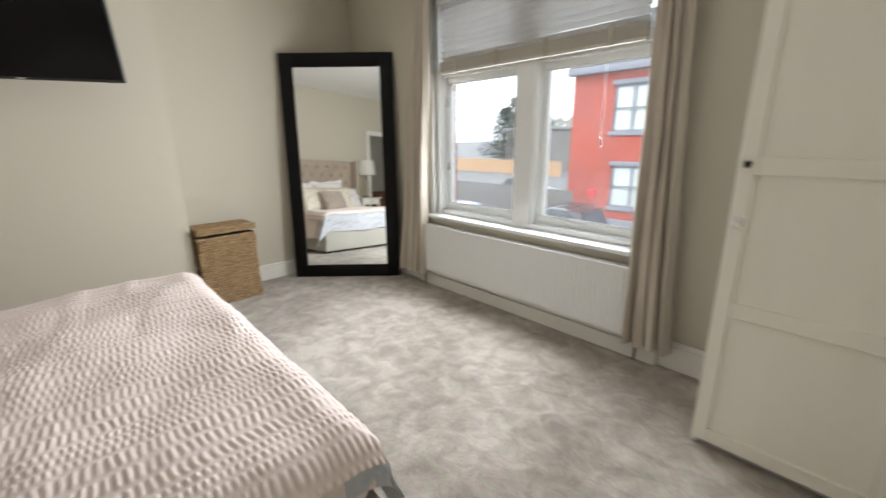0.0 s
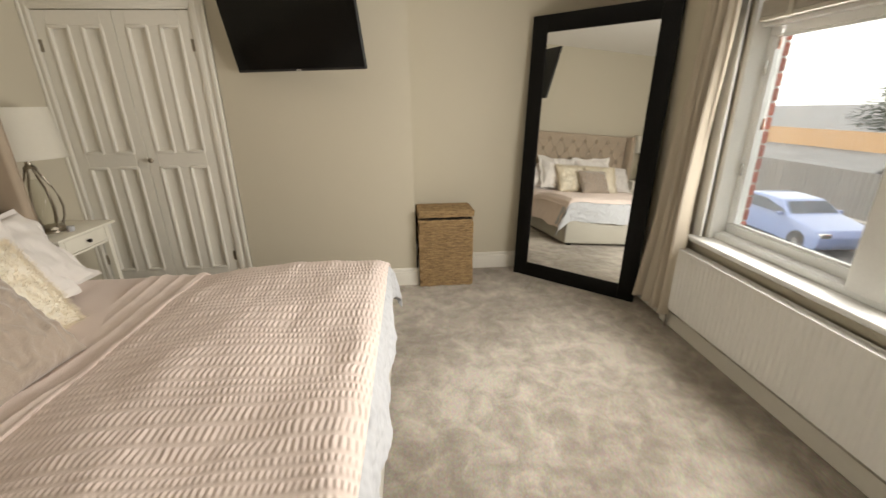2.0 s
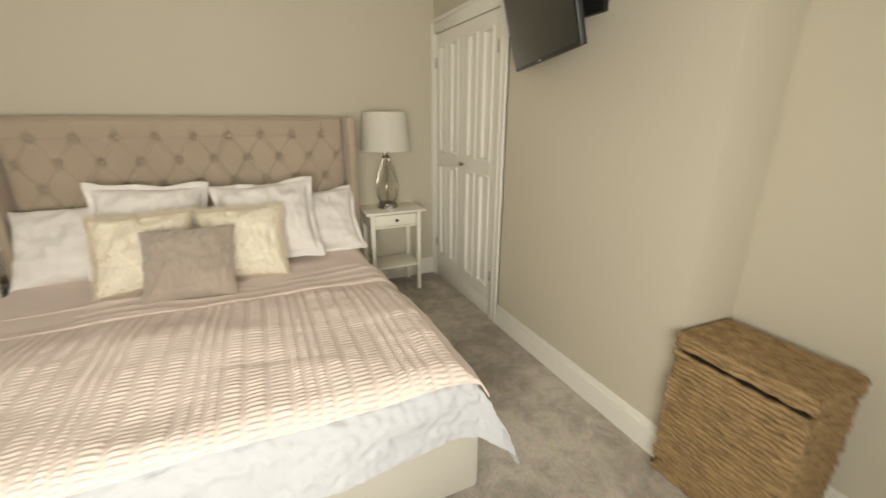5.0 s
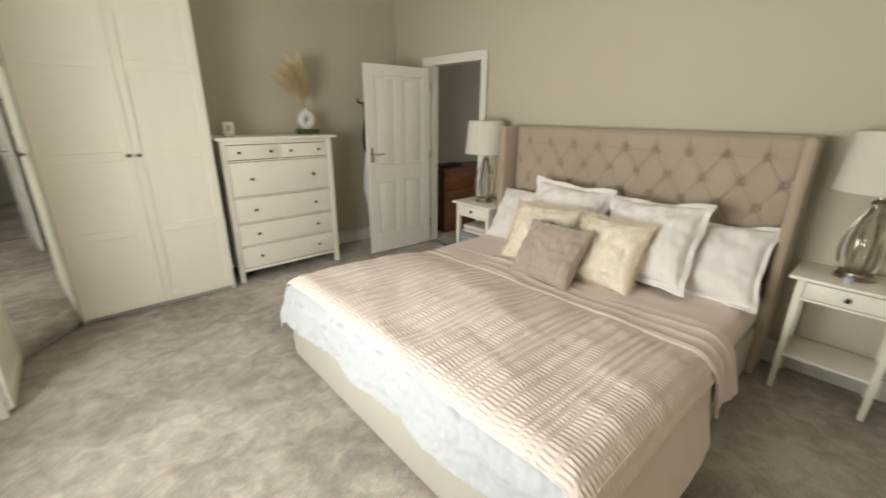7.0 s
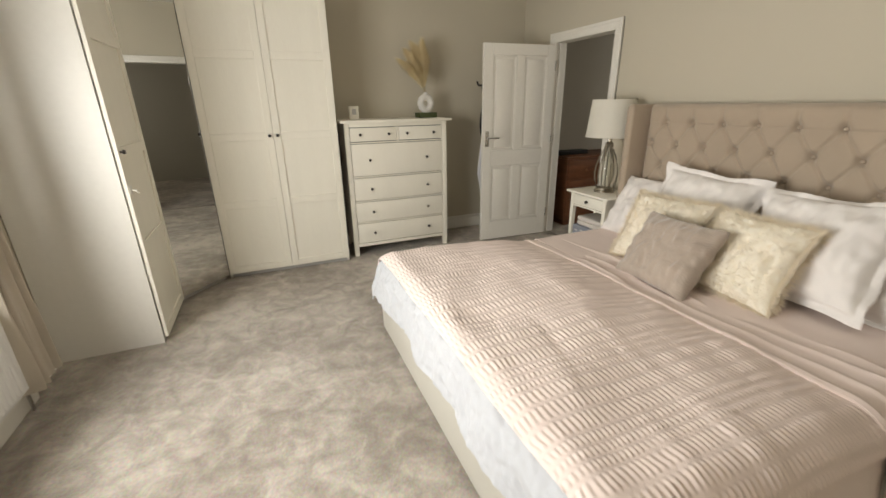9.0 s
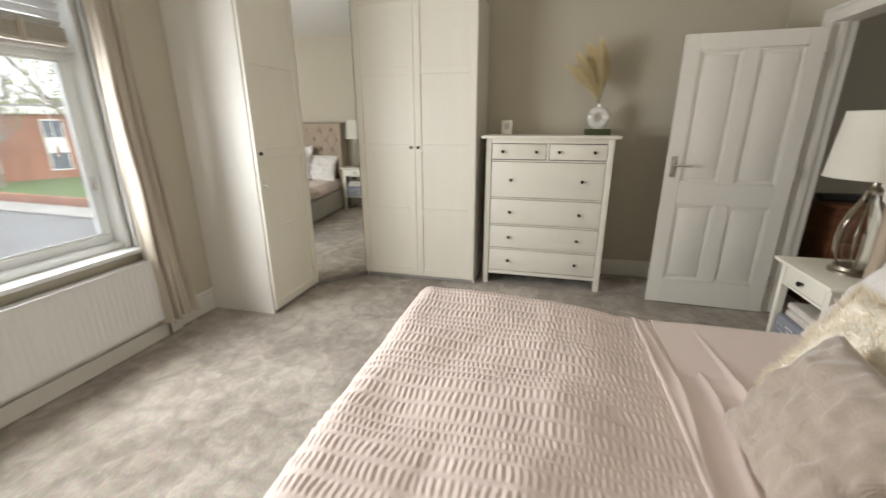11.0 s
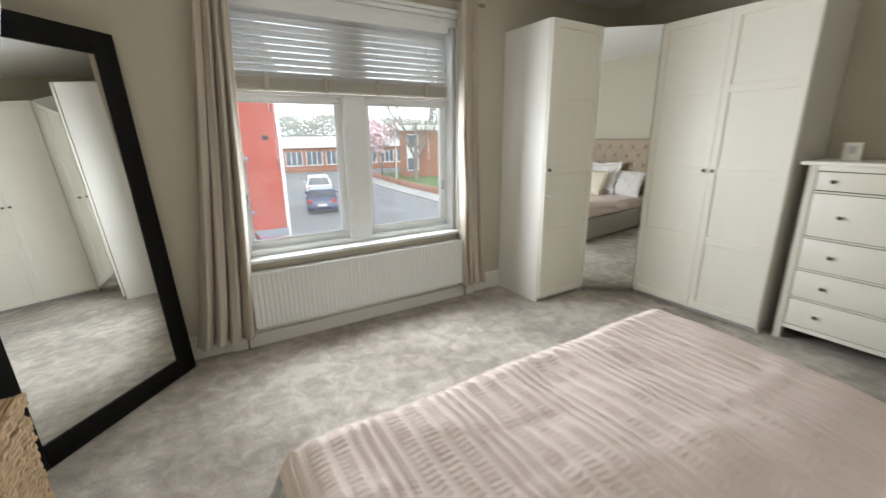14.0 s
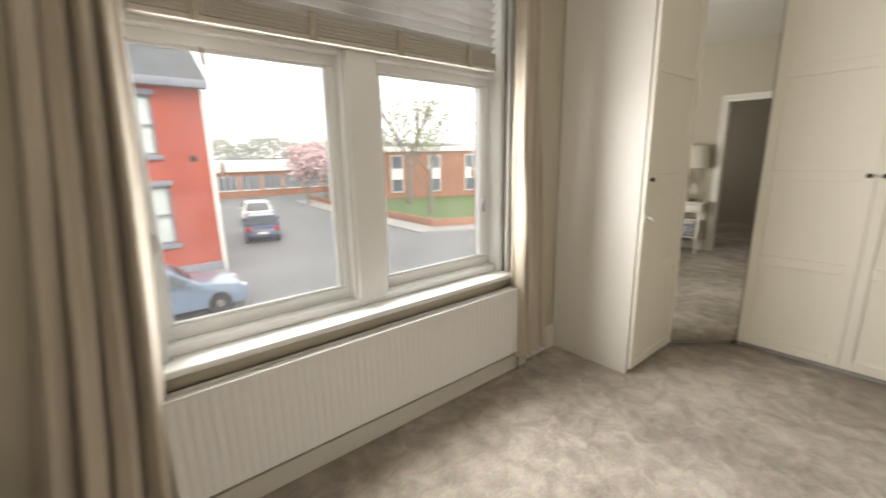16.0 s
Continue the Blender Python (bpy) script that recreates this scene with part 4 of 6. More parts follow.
def tuft(u, v):
    """Front of the headboard: deep buttons on a diamond lattice, pleats between them and up to the top edge."""
    x = -0.975 + 1.95 * u
    z = 0.30 + (HT - 0.30) * v
    d = 0.045
    zz = z - ROW
    if zz < 0.0:
        best = 9.0
        for s in (0, 1):
            p, q = x / SX + 0.5 * s, zz / (2 * SZ) + 0.5 * s
            best = min(best, math.hypot((p - round(p)) * SX, (q - round(q)) * 2 * SZ))
        p, q = x / SX + zz / (2 * SZ), x / SX - zz / (2 * SZ)
        lines = [min(1.0, abs(k - round(k)) / 0.085) for k in (p, q)]
        d -= 0.034 * math.exp(-(best / 0.024) ** 2) + 0.012 * math.exp(-lines[0] ** 2 * 1.8) + 0.012 * math.exp(-lines[1] ** 2 * 1.8)
    else:
        p = x / SX
        dx = (p - round(p)) * SX
        d -= 0.034 * math.exp(-(math.hypot(dx, zz) / 0.024) ** 2) + 0.016 * math.exp(-(dx / 0.011) ** 2) * max(0.0, 1 - zz / 0.13)
    d -= 0.045 * max(0.0, 1 - (HT - z) / 0.035) ** 2 + 0.03 * math.exp(-min(u, 1 - u) * 1.95 / 0.014)
    return (x, -0.665 + d, z)


hb = part("headboard", sheet(340, 190, tuft), M["upholstery"], bed, "oatmeal button-tufted headboard panel")
part("headboard_back", box(-1.0, 1.0, -0.76, -0.662, 0.03, HT - 0.004, 0.02, 3), M["upholstery"], bed)
btn = mesh_of("button", lathe([(0.001, 0.008), (0.007, 0.007), (0.011, 0.003), (0.010, 0)], 10), M["upholstery"])
for j in range(3):
    for i in range(-5, 6):
        x, z = SX * (i + 0.5 * (j % 2)), ROW - SZ * j
        if abs(x) < 0.95:
            piece("button", btn, hb, pose(x, -0.655, z, -90, 0, 0))
for s in (-1, 1):
    b = bmesh.new()
    box(-0.026, 0.026, -0.76, -0.47, 0.02, HT, 0.018, 4, bm=b)
    for v in b.verts:
        v.co.x += s * 1.005
    wing = part("wing", b, M["upholstery"], bed, "upholstered headboard wing")
    part("piping", tube([(s * 1.03, -0.475, 0.05), (s * 1.03, -0.475, HT - 0.02), (s * 1.03, -0.74, HT)], 0.004, 6), M["upholstery"], wing)

# ---- duvet ----
duvet = thing("duvet", "blush seersucker duvet with white edges, turned down at the pillows", "duvet", pose(-0.52, 0.0, 0))
DT = 0.562


def top_z(x, y):
    """Height of the duvet over the mattress, with soft lumps and rounded sides."""
    low = min(1.0, max(0.0, (0.85 - y) / 0.6))
    return DT - 0.062 * low * low * (3 - 2 * low) + wob((x, y, 0), 1.7, 0.018) + wob((x, y, 5), 5.0, 0.008)


def over_edge(s, reach, drop, r=0.125):
    """Bends a length s beyond the flat part over a rounded edge: how far out and how far down."""
    if s <= 0:
        return reach + s, 0.0
    arc = r * math.pi / 2
    if s < arc:
        a = s / r
        return reach + r * math.sin(a), r * (1 - math.cos(a))
    return reach + r + 0.03 * (1 - math.exp(-(s - arc) / 0.2)), r + (s - arc)


def cloth(u0, u1, v0, v1, nx, ny, relief, lift=0.0, thick=0.0):
    """A cloth over the bed: u runs across in metres, v towards the foot; both go on down the sides."""
    FX, FY = BW - 0.105, FOOT - 0.10

    def at(u, v):
        a, c = u0 + (u1 - u0) * u, v0 + (v1 - v0) * v
        sx = 1 if a > 0 else -1
        ox, dx = over_edge(abs(a) - FX, FX, 0)
        oy, dy = over_edge(c - FY, FY, 0)
        z = top_z(a, c)
        fold = wob((a * 2.2, c * 2.2, 3), 1.6, 0.03)
        hang = dx + dy
        if dx > 0.08:
            ox += (0.09 * min(1, max(0, c) / 1.2) if a < 0 else 0.02) * min(1, (dx - 0.08) * 4)
            ox += 0.02 * math.sin(9 * c + 2 * math.sin(3 * c)) * min(1, (dx - 0.08) * 5)
        if dy > 0.08:
            oy += 0.018 * math.sin(8 * a + 1.5 * math.sin(2.7 * a)) * min(1, (dy - 0.08) * 5)
        if dx > 0 and dy > 0:
            k = min(1.0, min(dx, dy) / 0.2)
            hang = max(dx, dy) + 0.45 * min(dx, dy)
            ox += 0.02 * k
            oy += 0.02 * k
        hang *= 1 + 0.055 * noise.noise(Vector((a * 4.5, c * 4.5, 11))) * min(1, hang / 0.2)
        e = relief(a, c)
        down = min(1.0, hang / 0.125)
        n = Vector((sx * (1 if dx > 0 else 0) * min(1, dx / 0.125), (1 if dy > 0 else 0) * min(1, dy / 0.125), 1 - 0.9 * down))
        n.normalize()
        p = Vector((sx * ox, oy, z - hang + fold * (0.3 if hang < 0.05 else 0))) + n * (e + lift)
        return p
    return sheet(nx, ny, at, thick)


STRIPES = (0.072, 0.072, 0.068, 0.038, 0.038, 0.042)      # widths of the ruffled stripes, over and over
STRIPE_SUM = sum(STRIPES)


def pucker(a, c):
    """Seersucker: short ruffles in stripes of two widths with flat ribbons between."""
    q = (a + 1.03 + 0.006 * math.sin(2.1 * c)) % STRIPE_SUM
    i = 0
    while q > STRIPES[i]:
        q -= STRIPES[i]
        i += 1
    flat = 0.006
    f = (q - flat) / (STRIPES[i] - 2 * flat)
    if f <= 0 or f >= 1:
        band = 0.0
    else:
        band = min(1.0, 5.0 * min(f, 1 - f))
    n = int((a + 1.03) / STRIPE_SUM) * 6 + i
    ph = 2 * math.pi * c / (0.0215 if STRIPES[i] > 0.06 else 0.0185) + n * 2.3 + 2.6 * noise.noise(Vector((a * 10, c * 8, n * 0.7))) + 1.2 * noise.noise(Vector((a * 30, c * 14, 3)))
    h = 0.0039 * band * (0.5 + 0.5 * math.sin(ph)) ** 0.8 * (1.0 + 0.7 * noise.noise(Vector((a * 14, c * 17, 1.0))))
    crease = 0.010 * max(0.0, noise.noise(Vector((a * 1.6, c * 8 + 1.5 * a, 2))) - 0.12)
    return h + crease


def plain(a, c):
    return 0.006 * abs(noise.noise(Vector((a * 6, c * 6, 15)))) + 0.004 * noise.noise(Vector((a * 2, c * 11, 4))) + 0.004 * noise.noise(Vector((a * 9, c * 3, 7)))



def rumple(a, c):
    """The crinkled white border, slack towards its hem."""
    s = min(1.0, max(0.0, (c - FOOT + 0.10) / 0.10))
    return plain(a, c) + s * (0.014 * noise.noise(Vector((a * 5, c * 6, 21))) + 0.012 * noise.noise(Vector((a * 13, c * 16, 23))) + 0.007 * noise.noise(Vector((a * 34, c * 30, 29))))


FOLD = 0.42
part("seersucker_panel", cloth(-BW - 0.07, BW + 0.05, FOLD, FOOT + 0.005, 440, 358, pucker, 0.004, 0.006), M["duvet"], duvet, "blush puckered seersucker panel")
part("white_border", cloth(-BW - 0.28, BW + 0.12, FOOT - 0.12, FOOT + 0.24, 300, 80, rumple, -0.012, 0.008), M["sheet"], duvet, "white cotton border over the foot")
part("side_border", cloth(-BW - 0.30, -BW + 0.05, FOLD - 0.05, FOOT - 0.03, 40, 120, plain, -0.013, 0.006), M["duvet"], duvet, "plain blush cotton side drop")
part("side_border", cloth(BW - 0.06, BW + 0.12, FOLD - 0.05, FOOT - 0.03, 24, 120, plain, -0.013, 0.006), M["duvet"], duvet, "plain blush cotton side drop")


def pleats(a, c):
    return 0.011 * (1 - abs(math.sin(math.pi * (c / 0.10 + 0.25 * a + 0.6 * noise.noise(Vector((a * 1.1, c * 1.5, 0))))))) ** 1.6 * (0.45 + 0.55 * math.sin(2.3 * a + 1) ** 2) + plain(a, c)


part("turned_down_edge", cloth(-BW - 0.24, BW + 0.08, 0.13, FOLD + 0.01, 170, 50, pleats, 0.010, 0.012), M["duvet"], duvet, "plain blush turn-down with creases")
part("hem_stripe", cloth(-BW - 0.24, BW + 0.08, FOLD - 0.012, FOLD + 0.012, 170, 8, lambda a, c: 0.007 * math.sqrt(max(0.0, 1 - ((c - FOLD) / 0.0125) ** 2)), 0.010, 0.003), M["duvet"], duvet, "rolled piped hem")
fitted = thing("fitted_sheet", "blush fitted sheet smoothed over the mattress", "bed sheet", pose(-0.52, 0, 0))
part("sheet_top", sheet(90, 40, lambda u, v: ((2 * u - 1) * (BW - 0.015), HEAD + 0.05 + v * (0.30 - HEAD), 0.508 + wob((u * 4, v * 3, 9), 2, 0.006) - 0.05 * max(0, (abs(2 * u - 1) - 0.94) / 0.06) ** 2), 0.004), M["duvet"], fitted)


# ---- pillows ----
def pillow(name, label, w, h, puff, material, m, flange=0.0, plush=False, seed=0, square=2.6):
    """A stuffed pillow lying in x, y with z its thickness; flange adds a flat border, plush a short pile with a longer fringe."""
    t = thing(name, label, "pillow" if name == "pillow" else "cushion", m, "pillows on the bed" if name == "pillow" else "cushions on the bed")
    n = 64
    b = bmesh.new()
    gx, gy = 1 + 2 * flange / w, 1 + 2 * flange / h

    def shape(u, v, side):
        x, y = (2 * u - 1) * gx, (2 * v - 1) * gy
        e = max(0.0, 1 - abs(x) ** square) * max(0.0, 1 - abs(y) ** square)
        z = side * (puff * e ** 0.5 + 0.002)
        rim = max(abs(x) / gx, abs(y) / gy)
        pull = 1 - 0.085 * (1 - min(1, abs(y)) ** 2) * min(1, abs(x)) ** 3
        pully = 1 - 0.085 * (1 - min(1, abs(x)) ** 2) * min(1, abs(y)) ** 3
        soft = wob((x * 1.3 + seed, y * 1.3, 1), 1.2, 0.02) + wob((x * 3 + seed, y * 3, 4), 1.5, 0.008)
        crease = side * e ** 0.3 * (wob((x * 2.4 + seed, y * 2.2, side), 1.6, 0.016) + wob((x * 7, y * 3 + seed, side), 1.3, 0.010))
        # short gathers running in from the seams
        crease += side * 0.006 * e ** 0.25 * (min(1, rim) ** 6) * math.sin(17 * (x if abs(y) > abs(x) else y) + seed + 2 * math.sin(4 * x * y))
        sag = 0.035 * (math.sin(6 * x + seed) + math.sin(7 * y + 2 * seed)) * max(0.0, rim - 0.8) / 0.2 if flange else 0.0
        return Vector((x * w / 2 * pull, y * h / 2 * pully, z + soft + crease + sag * 0.5))
    for side in (1, -1):
        g = [[b.verts.new(shape(i / n, j / n, side)) for j in range(n + 1)] for i in range(n + 1)]
        for i in range(n):
            for j in range(n):
                f = (g[i][j], g[i + 1][j], g[i + 1][j + 1], g[i][j + 1])
                b.faces.new(f if side > 0 else f[::-1])
    bmesh.ops.remove_doubles(b, verts=[v for v in b.verts if v.is_boundary], dist=0.006)
    bmesh.ops.recalc_face_normals(b, faces=b.faces)
    part("cover", b, material, t)
    if plush:
        rnd = random.Random(seed)
        b = bmesh.new()
        for q in range(12000):
            u, v = rnd.random(), rnd.random()
            edge = q < 4500
            if edge:
                k = rnd.randrange(4)
                u, v = ((u, 0.012), (u, 0.988), (0.012, v), (0.988, v))[k]
            side = 1 if rnd.random() < 0.62 else -1
            p = shape(u, v, side)
            o = Vector((2 * u - 1, 2 * v - 1, 0)) * (1.0 if edge else 0.35)
            o += Vector((rnd.uniform(-0.6, 0.6), rnd.uniform(-0.6, 0.6), side * rnd.uniform(0.1, 0.7)))
            o = o.normalized() * (rnd.uniform(0.02, 0.045) if edge else rnd.uniform(0.010, 0.022))
            sd = o.cross(Vector((rnd.uniform(-1, 1), rnd.uniform(-1, 1), 1))).normalized() * 0.0016
            b.faces.new([b.verts.new(c) for c in (p - sd, p + sd, p + o)])
        tagged(part("plush", b, M["fur_pile"], t), kind="stuff")
    return t


white = "white cotton housewife pillow leaning on the headboard"
oxford = "large square white cotton pillow with a flat flange"
pillow("pillow", white, 0.74, 0.48, 0.10, M["pillow"], pose(0.08, -0.41, 0.69, 57, 0, 182), 0.0, False, 1)
pillow("pillow", white, 0.72, 0.46, 0.10, M["pillow"], pose(-1.14, -0.39, 0.69, 55, -3, 178), 0.03, False, 2)
pillow("pillow", oxford, 0.56, 0.50, 0.10, M["pillow"], pose(-0.26, -0.32, 0.77, 62, 3, 184), 0.035, False, 3, 2.8)
pillow("pillow", oxford, 0.56, 0.50, 0.10, M["pillow"], pose(-0.90, -0.25, 0.765, 60, -4, 175), 0.035, False, 4, 2.8)
fluffy = "cream plush cushion with a shaggy fringe edge"
pillow("cushion", fluffy, 0.47, 0.44, 0.085, M["cream_fur"], pose(-0.26, -0.06, 0.69, 60, 0, 186), 0, True, 5, 3.4)
pillow("cushion", fluffy, 0.47, 0.44, 0.085, M["cream_fur"], pose(-0.745, -0.05, 0.69, 60, 0, 176), 0, True, 6, 3.4)
pillow("cushion", "taupe embossed velvet cushion leaning at the front", 0.45, 0.41, 0.085, M["taupe"], pose(-0.49, 0.165, 0.665, 56, 0, 178), 0, False, 7, 3.4)

# ---- bedside tables and lamps ----
def bedside(label, m):
    t = thing("bedside_table", label, "bedside table", m, "bedside tables")
    W, D, HH = 0.21, 0.155, 0.70
    part("tabletop", box(-0.245, 0.245, -D - 0.03, D + 0.02, HH - 0.018, HH, 0.003), M["ward"], t)
    for x in (-1, 1):
        for y in (-1, 1):
            b = bmesh.new()
            bmesh.ops.create_cube(b, size=1)
            for v in b.verts:
                top = v.co.z > 0
                s = 0.036 if top else 0.027
                v.co = Vector((x * (W - 0.018) + v.co.x * s, y * (D - 0.018) + v.co.y * s, (HH - 0.018) if top else 0))
            part("leg", b, M["ward"], t)
    part("drawer", box(-W + 0.04, W - 0.04, -D + 0.0, -D + 0.02, HH - 0.118, HH - 0.03, 0.002), M["ward"], t)
    part("drawer_rail", box(-W + 0.036, W - 0.036, -D + 0.002, -D + 0.024, HH - 0.136, HH - 0.122, 0.002), M["ward"], t)
    for x in (-W + 0.004, W - 0.022):
        part("side_apron", box(x, x + 0.018, -D + 0.036, D - 0.036, HH - 0.136, HH - 0.018), M["ward"], t)
    part("back_apron", box(-W + 0.036, W - 0.036, D - 0.022, D - 0.004, HH - 0.136, HH - 0.018), M["ward"], t)
    part("shelf", box(-W + 0.006, W - 0.006, -D + 0.006, D - 0.006, 0.215, 0.233, 0.002), M["ward"], t)
    piece("knob", knob_me, t, pose(0, -D, HH - 0.074, 90, 0, 0))
    return t


NL, NR = (0.75, -0.555), (-1.84, -0.625)
bedside("white stained bedside table beside the cupboard", pose(NR[0], NR[1], 0, 0, 0, 180))
bedside("white stained bedside table beside the door, shelf filled", pose(NL[0], NL[1], 0, 0, 0, 180))


def table_lamp(m):
    t = thing("table_lamp", "ivory drum-shaded lamp on a bowed nickel cage base", "lamp", m, "bedside lamps")
    part("base", lathe([(0.085, 0), (0.085, 0.012), (0.075, 0.018), (0.07, 0.034), (0.03, 0.04), (0.001, 0.041)], 36), M["nickel"], t)
    prof = [(0.062, 0.036), (0.084, 0.09), (0.092, 0.15), (0.086, 0.21), (0.066, 0.285), (0.038, 0.345), (0.027, 0.38), (0.025, 0.40)]
    for k in range(6):
        a = 2 * math.pi * k / 6 + 0.2
        part("cage_rod", tube([(r * math.cos(a), r * math.sin(a), z) for r, z in prof], 0.0065, 8), M["nickel"], t)
    part("glass_body", lathe([(0.03, 0.04), (0.05, 0.08), (0.058, 0.15), (0.05, 0.22), (0.03, 0.29), (0.02, 0.33)], 28), M["lamp_glass"], t)
    part("collar", lathe([(0.03, 0.395), (0.032, 0.402), (0.016, 0.42), (0.014, 0.465), (0.001, 0.466)], 20), M["nickel"], t)
    sh = lathe([(0.195, 0.455), (0.168, 0.745)], 56)
    bmesh.ops.delete(sh, geom=[f for f in sh.faces if len(f.verts) > 4], context="FACES_ONLY")
    bmesh.ops.solidify(sh, geom=list(sh.faces), thickness=0.003)
    s = part("shade", sh, M["shade"], t, "ivory tapered cloth shade")
    for r, z in ((0.195, 0.457), (0.168, 0.744)):
        part("trim_ring", tube([(r * math.cos(a), r * math.sin(a), z) for a in [2 * math.pi * k / 48 for k in range(48)]], 0.003, 6, closed=True), M["shade"], s)
    b = bmesh.new()
    for k in range(3):
        a = 2 * math.pi * k / 3
        tube([(0.01 * math.cos(a), 0.01 * math.sin(a), 0.51), (0.185 * math.cos(a), 0.185 * math.sin(a), 0.54)], 0.002, 6, b)
    tube([(0, 0, 0.45), (0, 0, 0.53)], 0.012, 10, b)
    part("carrier", b, M["nickel"], t)
    return t


lamp = table_lamp(pose(NR[0] + 0.01, NR[1] - 0.03, 0.70))
copy_thing(lamp, pose(NL[0] + 0.02, NL[1] - 0.03, 0.70, 0, 0, 25))
candle = thing("tealight_holder", "tiny white tealight pot on the bedside table", "candle", pose(NR[0] + 0.025, NR[1] + 0.10, 0.70))
part("pot", lathe([(0.016, 0), (0.02, 0.004), (0.02, 0.032), (0.016, 0.032), (0.015, 0.02), (0.001, 0.019)], 18), M["sheet"], candle)

# on the shelf of the bedside table by the door
bin_ = thing("storage_box", "grey fabric storage box with white printed dashes", "box", pose(NL[0], NL[1] + 0.01, 0.233))
part("box_body", box(-0.17, 0.17, -0.13, 0.13, 0, 0.16, 0.008), M["bin_grey"], bin_)
b = bmesh.new()
rnd = random.Random(4)
for k in range(26):
    x, z = rnd.uniform(-0.15, 0.13), rnd.uniform(0.015, 0.13)
    box(x, x + 0.03, 0.1302, 0.1312, z, z + 0.008, bm=b)
    y = rnd.uniform(-0.12, 0.10)
    box(-0.1712, -0.1702, y, y + 0.03, z, z + 0.008, bm=b)
part("print", b, M["paper"], bin_)
for k, (z, w) in enumerate(((0.393, 0.15), (0.433, 0.14))):
    tw = thing("folded_towel", "pale folded towel in the storage box", "towel", pose(NL[0] + 0.01 * k, NL[1] + 0.01, z))
    part("towel_fold", box(-w, w, -0.11, 0.11, 0, 0.04, 0.016, 4), M["towel"], tw)

# ---- leaning mirror ----
mir = thing("floor_mirror", "tall mirror in a broad black frame leaning across the corner", "mirror", pose(0, 0, 0))
P0, P1 = Vector((-2.482, 2.523, 0)), Vector((-1.798, 3.267, 0))
along = (P1 - P0).normalized()
outw = Vector((along.y, -along.x, 0))       # faces into the room
MW, MH = (P1 - P0).length, 2.045
lean = radians(3.6)
upv = Vector((0, 0, 1)) * math.cos(lean) - outw * math.sin(lean)
face = along.cross(upv)
mm = Matrix((along, upv, face)).transposed().to_4x4()
mm.translation = P0
mir.matrix_basis = mm
FW = 0.118
for nm, a in (("frame_side", (0, FW, 0, MH)), ("frame_side", (MW - FW, MW, 0, MH)), ("frame_top", (FW, MW - FW, MH - FW, MH)), ("frame_bottom", (FW, MW - FW, 0, FW))):
    part(nm, box(a[0], a[1], a[2], a[3], -0.035, 0.0, 0.003), M["black_wood"], mir)
part("glass", box(FW - 0.004, MW - FW + 0.004, FW - 0.004, MH - FW + 0.004, -0.016, -0.011), M["mirror"], mir, "clear silvered mirror glass")
part("backing", box(0.02, MW - 0.02, 0.02, MH - 0.02, -0.034, -0.018), M["black_wood"], mir)

# ---- laundry basket ----
bk = thing("laundry_basket", "woven water hyacinth laundry basket with a loose lid", "basket", pose(-2.408, 1.90, 0, 0, 0, 91))


def weave(parent, hw, hd, z0, z1, row, r, seed):
    """Twisted strands laid round a box, row on row."""
    rnd = random.Random(seed)
    n = round((z1 - z0) / row)
    for k in range(n):
        z = z0 + (k + 0.5) * row
        pts, rad = [], []
        loop = []
        for s in range(4):
            for i in range(18):
                f = 2 * i / 18 - 1
                loop.append(((f, -1), (1, f), (-f, 1), (-1, -f))[s])
        ph = rnd.uniform(0, 6)
        for i, (x, y) in enumerate(loop):
            w = 0.004 * math.sin(i * 1.9 + ph) + rnd.uniform(-0.0012, 0.0012)
            px, py = x * (hw + w * (abs(x) == 1)), y * (hd + w * (abs(y) == 1))
            pts.append((px, py, z + 0.0018 * math.sin(i * 0.9 + ph)))
            rad.append(r * (1 + 0.12 * math.sin(i * 2.3 + ph)))
        part("strand", tube(pts, rad, 7, None, True), M["rattan"], parent)


weave(bk, 0.210, 0.148, 0.0, 0.565, 0.0195, 0.0112, 3)
# near-black cores of body and lid; the colour holds the shade between strands
part("lining", box(-0.203, 0.203, -0.141, 0.141, 0.004, 0.565), M["basket_shade"], bk)
lid = part("lid", box(-0.210, 0.210, -0.150, 0.150, 0.03, 0.044), M["basket_shade"], bk, "loose woven lid sitting slightly open", pose(0, 0, 0.582, -2.6, 0, 0))
weave(lid, 0.216, 0.156, 0.0, 0.05, 0.0165, 0.010, 5)
rnd = random.Random(8)
for k in range(18):
    y = -0.15 + 0.30 * k / 17
    part("strand", tube([(-0.213 + 0.426 * i / 16, y + rnd.uniform(-0.0012, 0.0012), 0.045 + rnd.uniform(-0.001, 0.001)) for i in range(17)], [0.0095 * rnd.uniform(0.95, 1.06) for i in range(17)], 7), M["rattan"], lid)

# ---- television ----
tv = thing("television", "black flat television tilted out from the wall on an arm", "television", pose(0, 0, 0))
B0, B1 = Vector((-2.243, 0.512, 1.645)), Vector((-1.90, 1.396, 1.628))
ax = (B1 - B0).normalized()
nrm = Vector((ax.y, -ax.x, 0)).normalized()
tilt = radians(14)
az = (Vector((0, 0, 1)) * math.cos(tilt) + nrm * math.sin(tilt)).normalized()
ay = az.cross(ax)
tm = Matrix((ax, ay, az)).transposed().to_4x4()
tm.translation = B0
tv.matrix_basis = tm
TW, TH = (B1 - B0).length, 0.56
part("shell", box(0, TW, 0.0, 0.025, 0, TH, 0.006, 3), M["tv_shell"], tv)
part("screen", box(0.008, TW - 0.008, -0.0015, 0.002, 0.016, TH - 0.008), M["screen"], tv, "dark glossy switched-off screen")
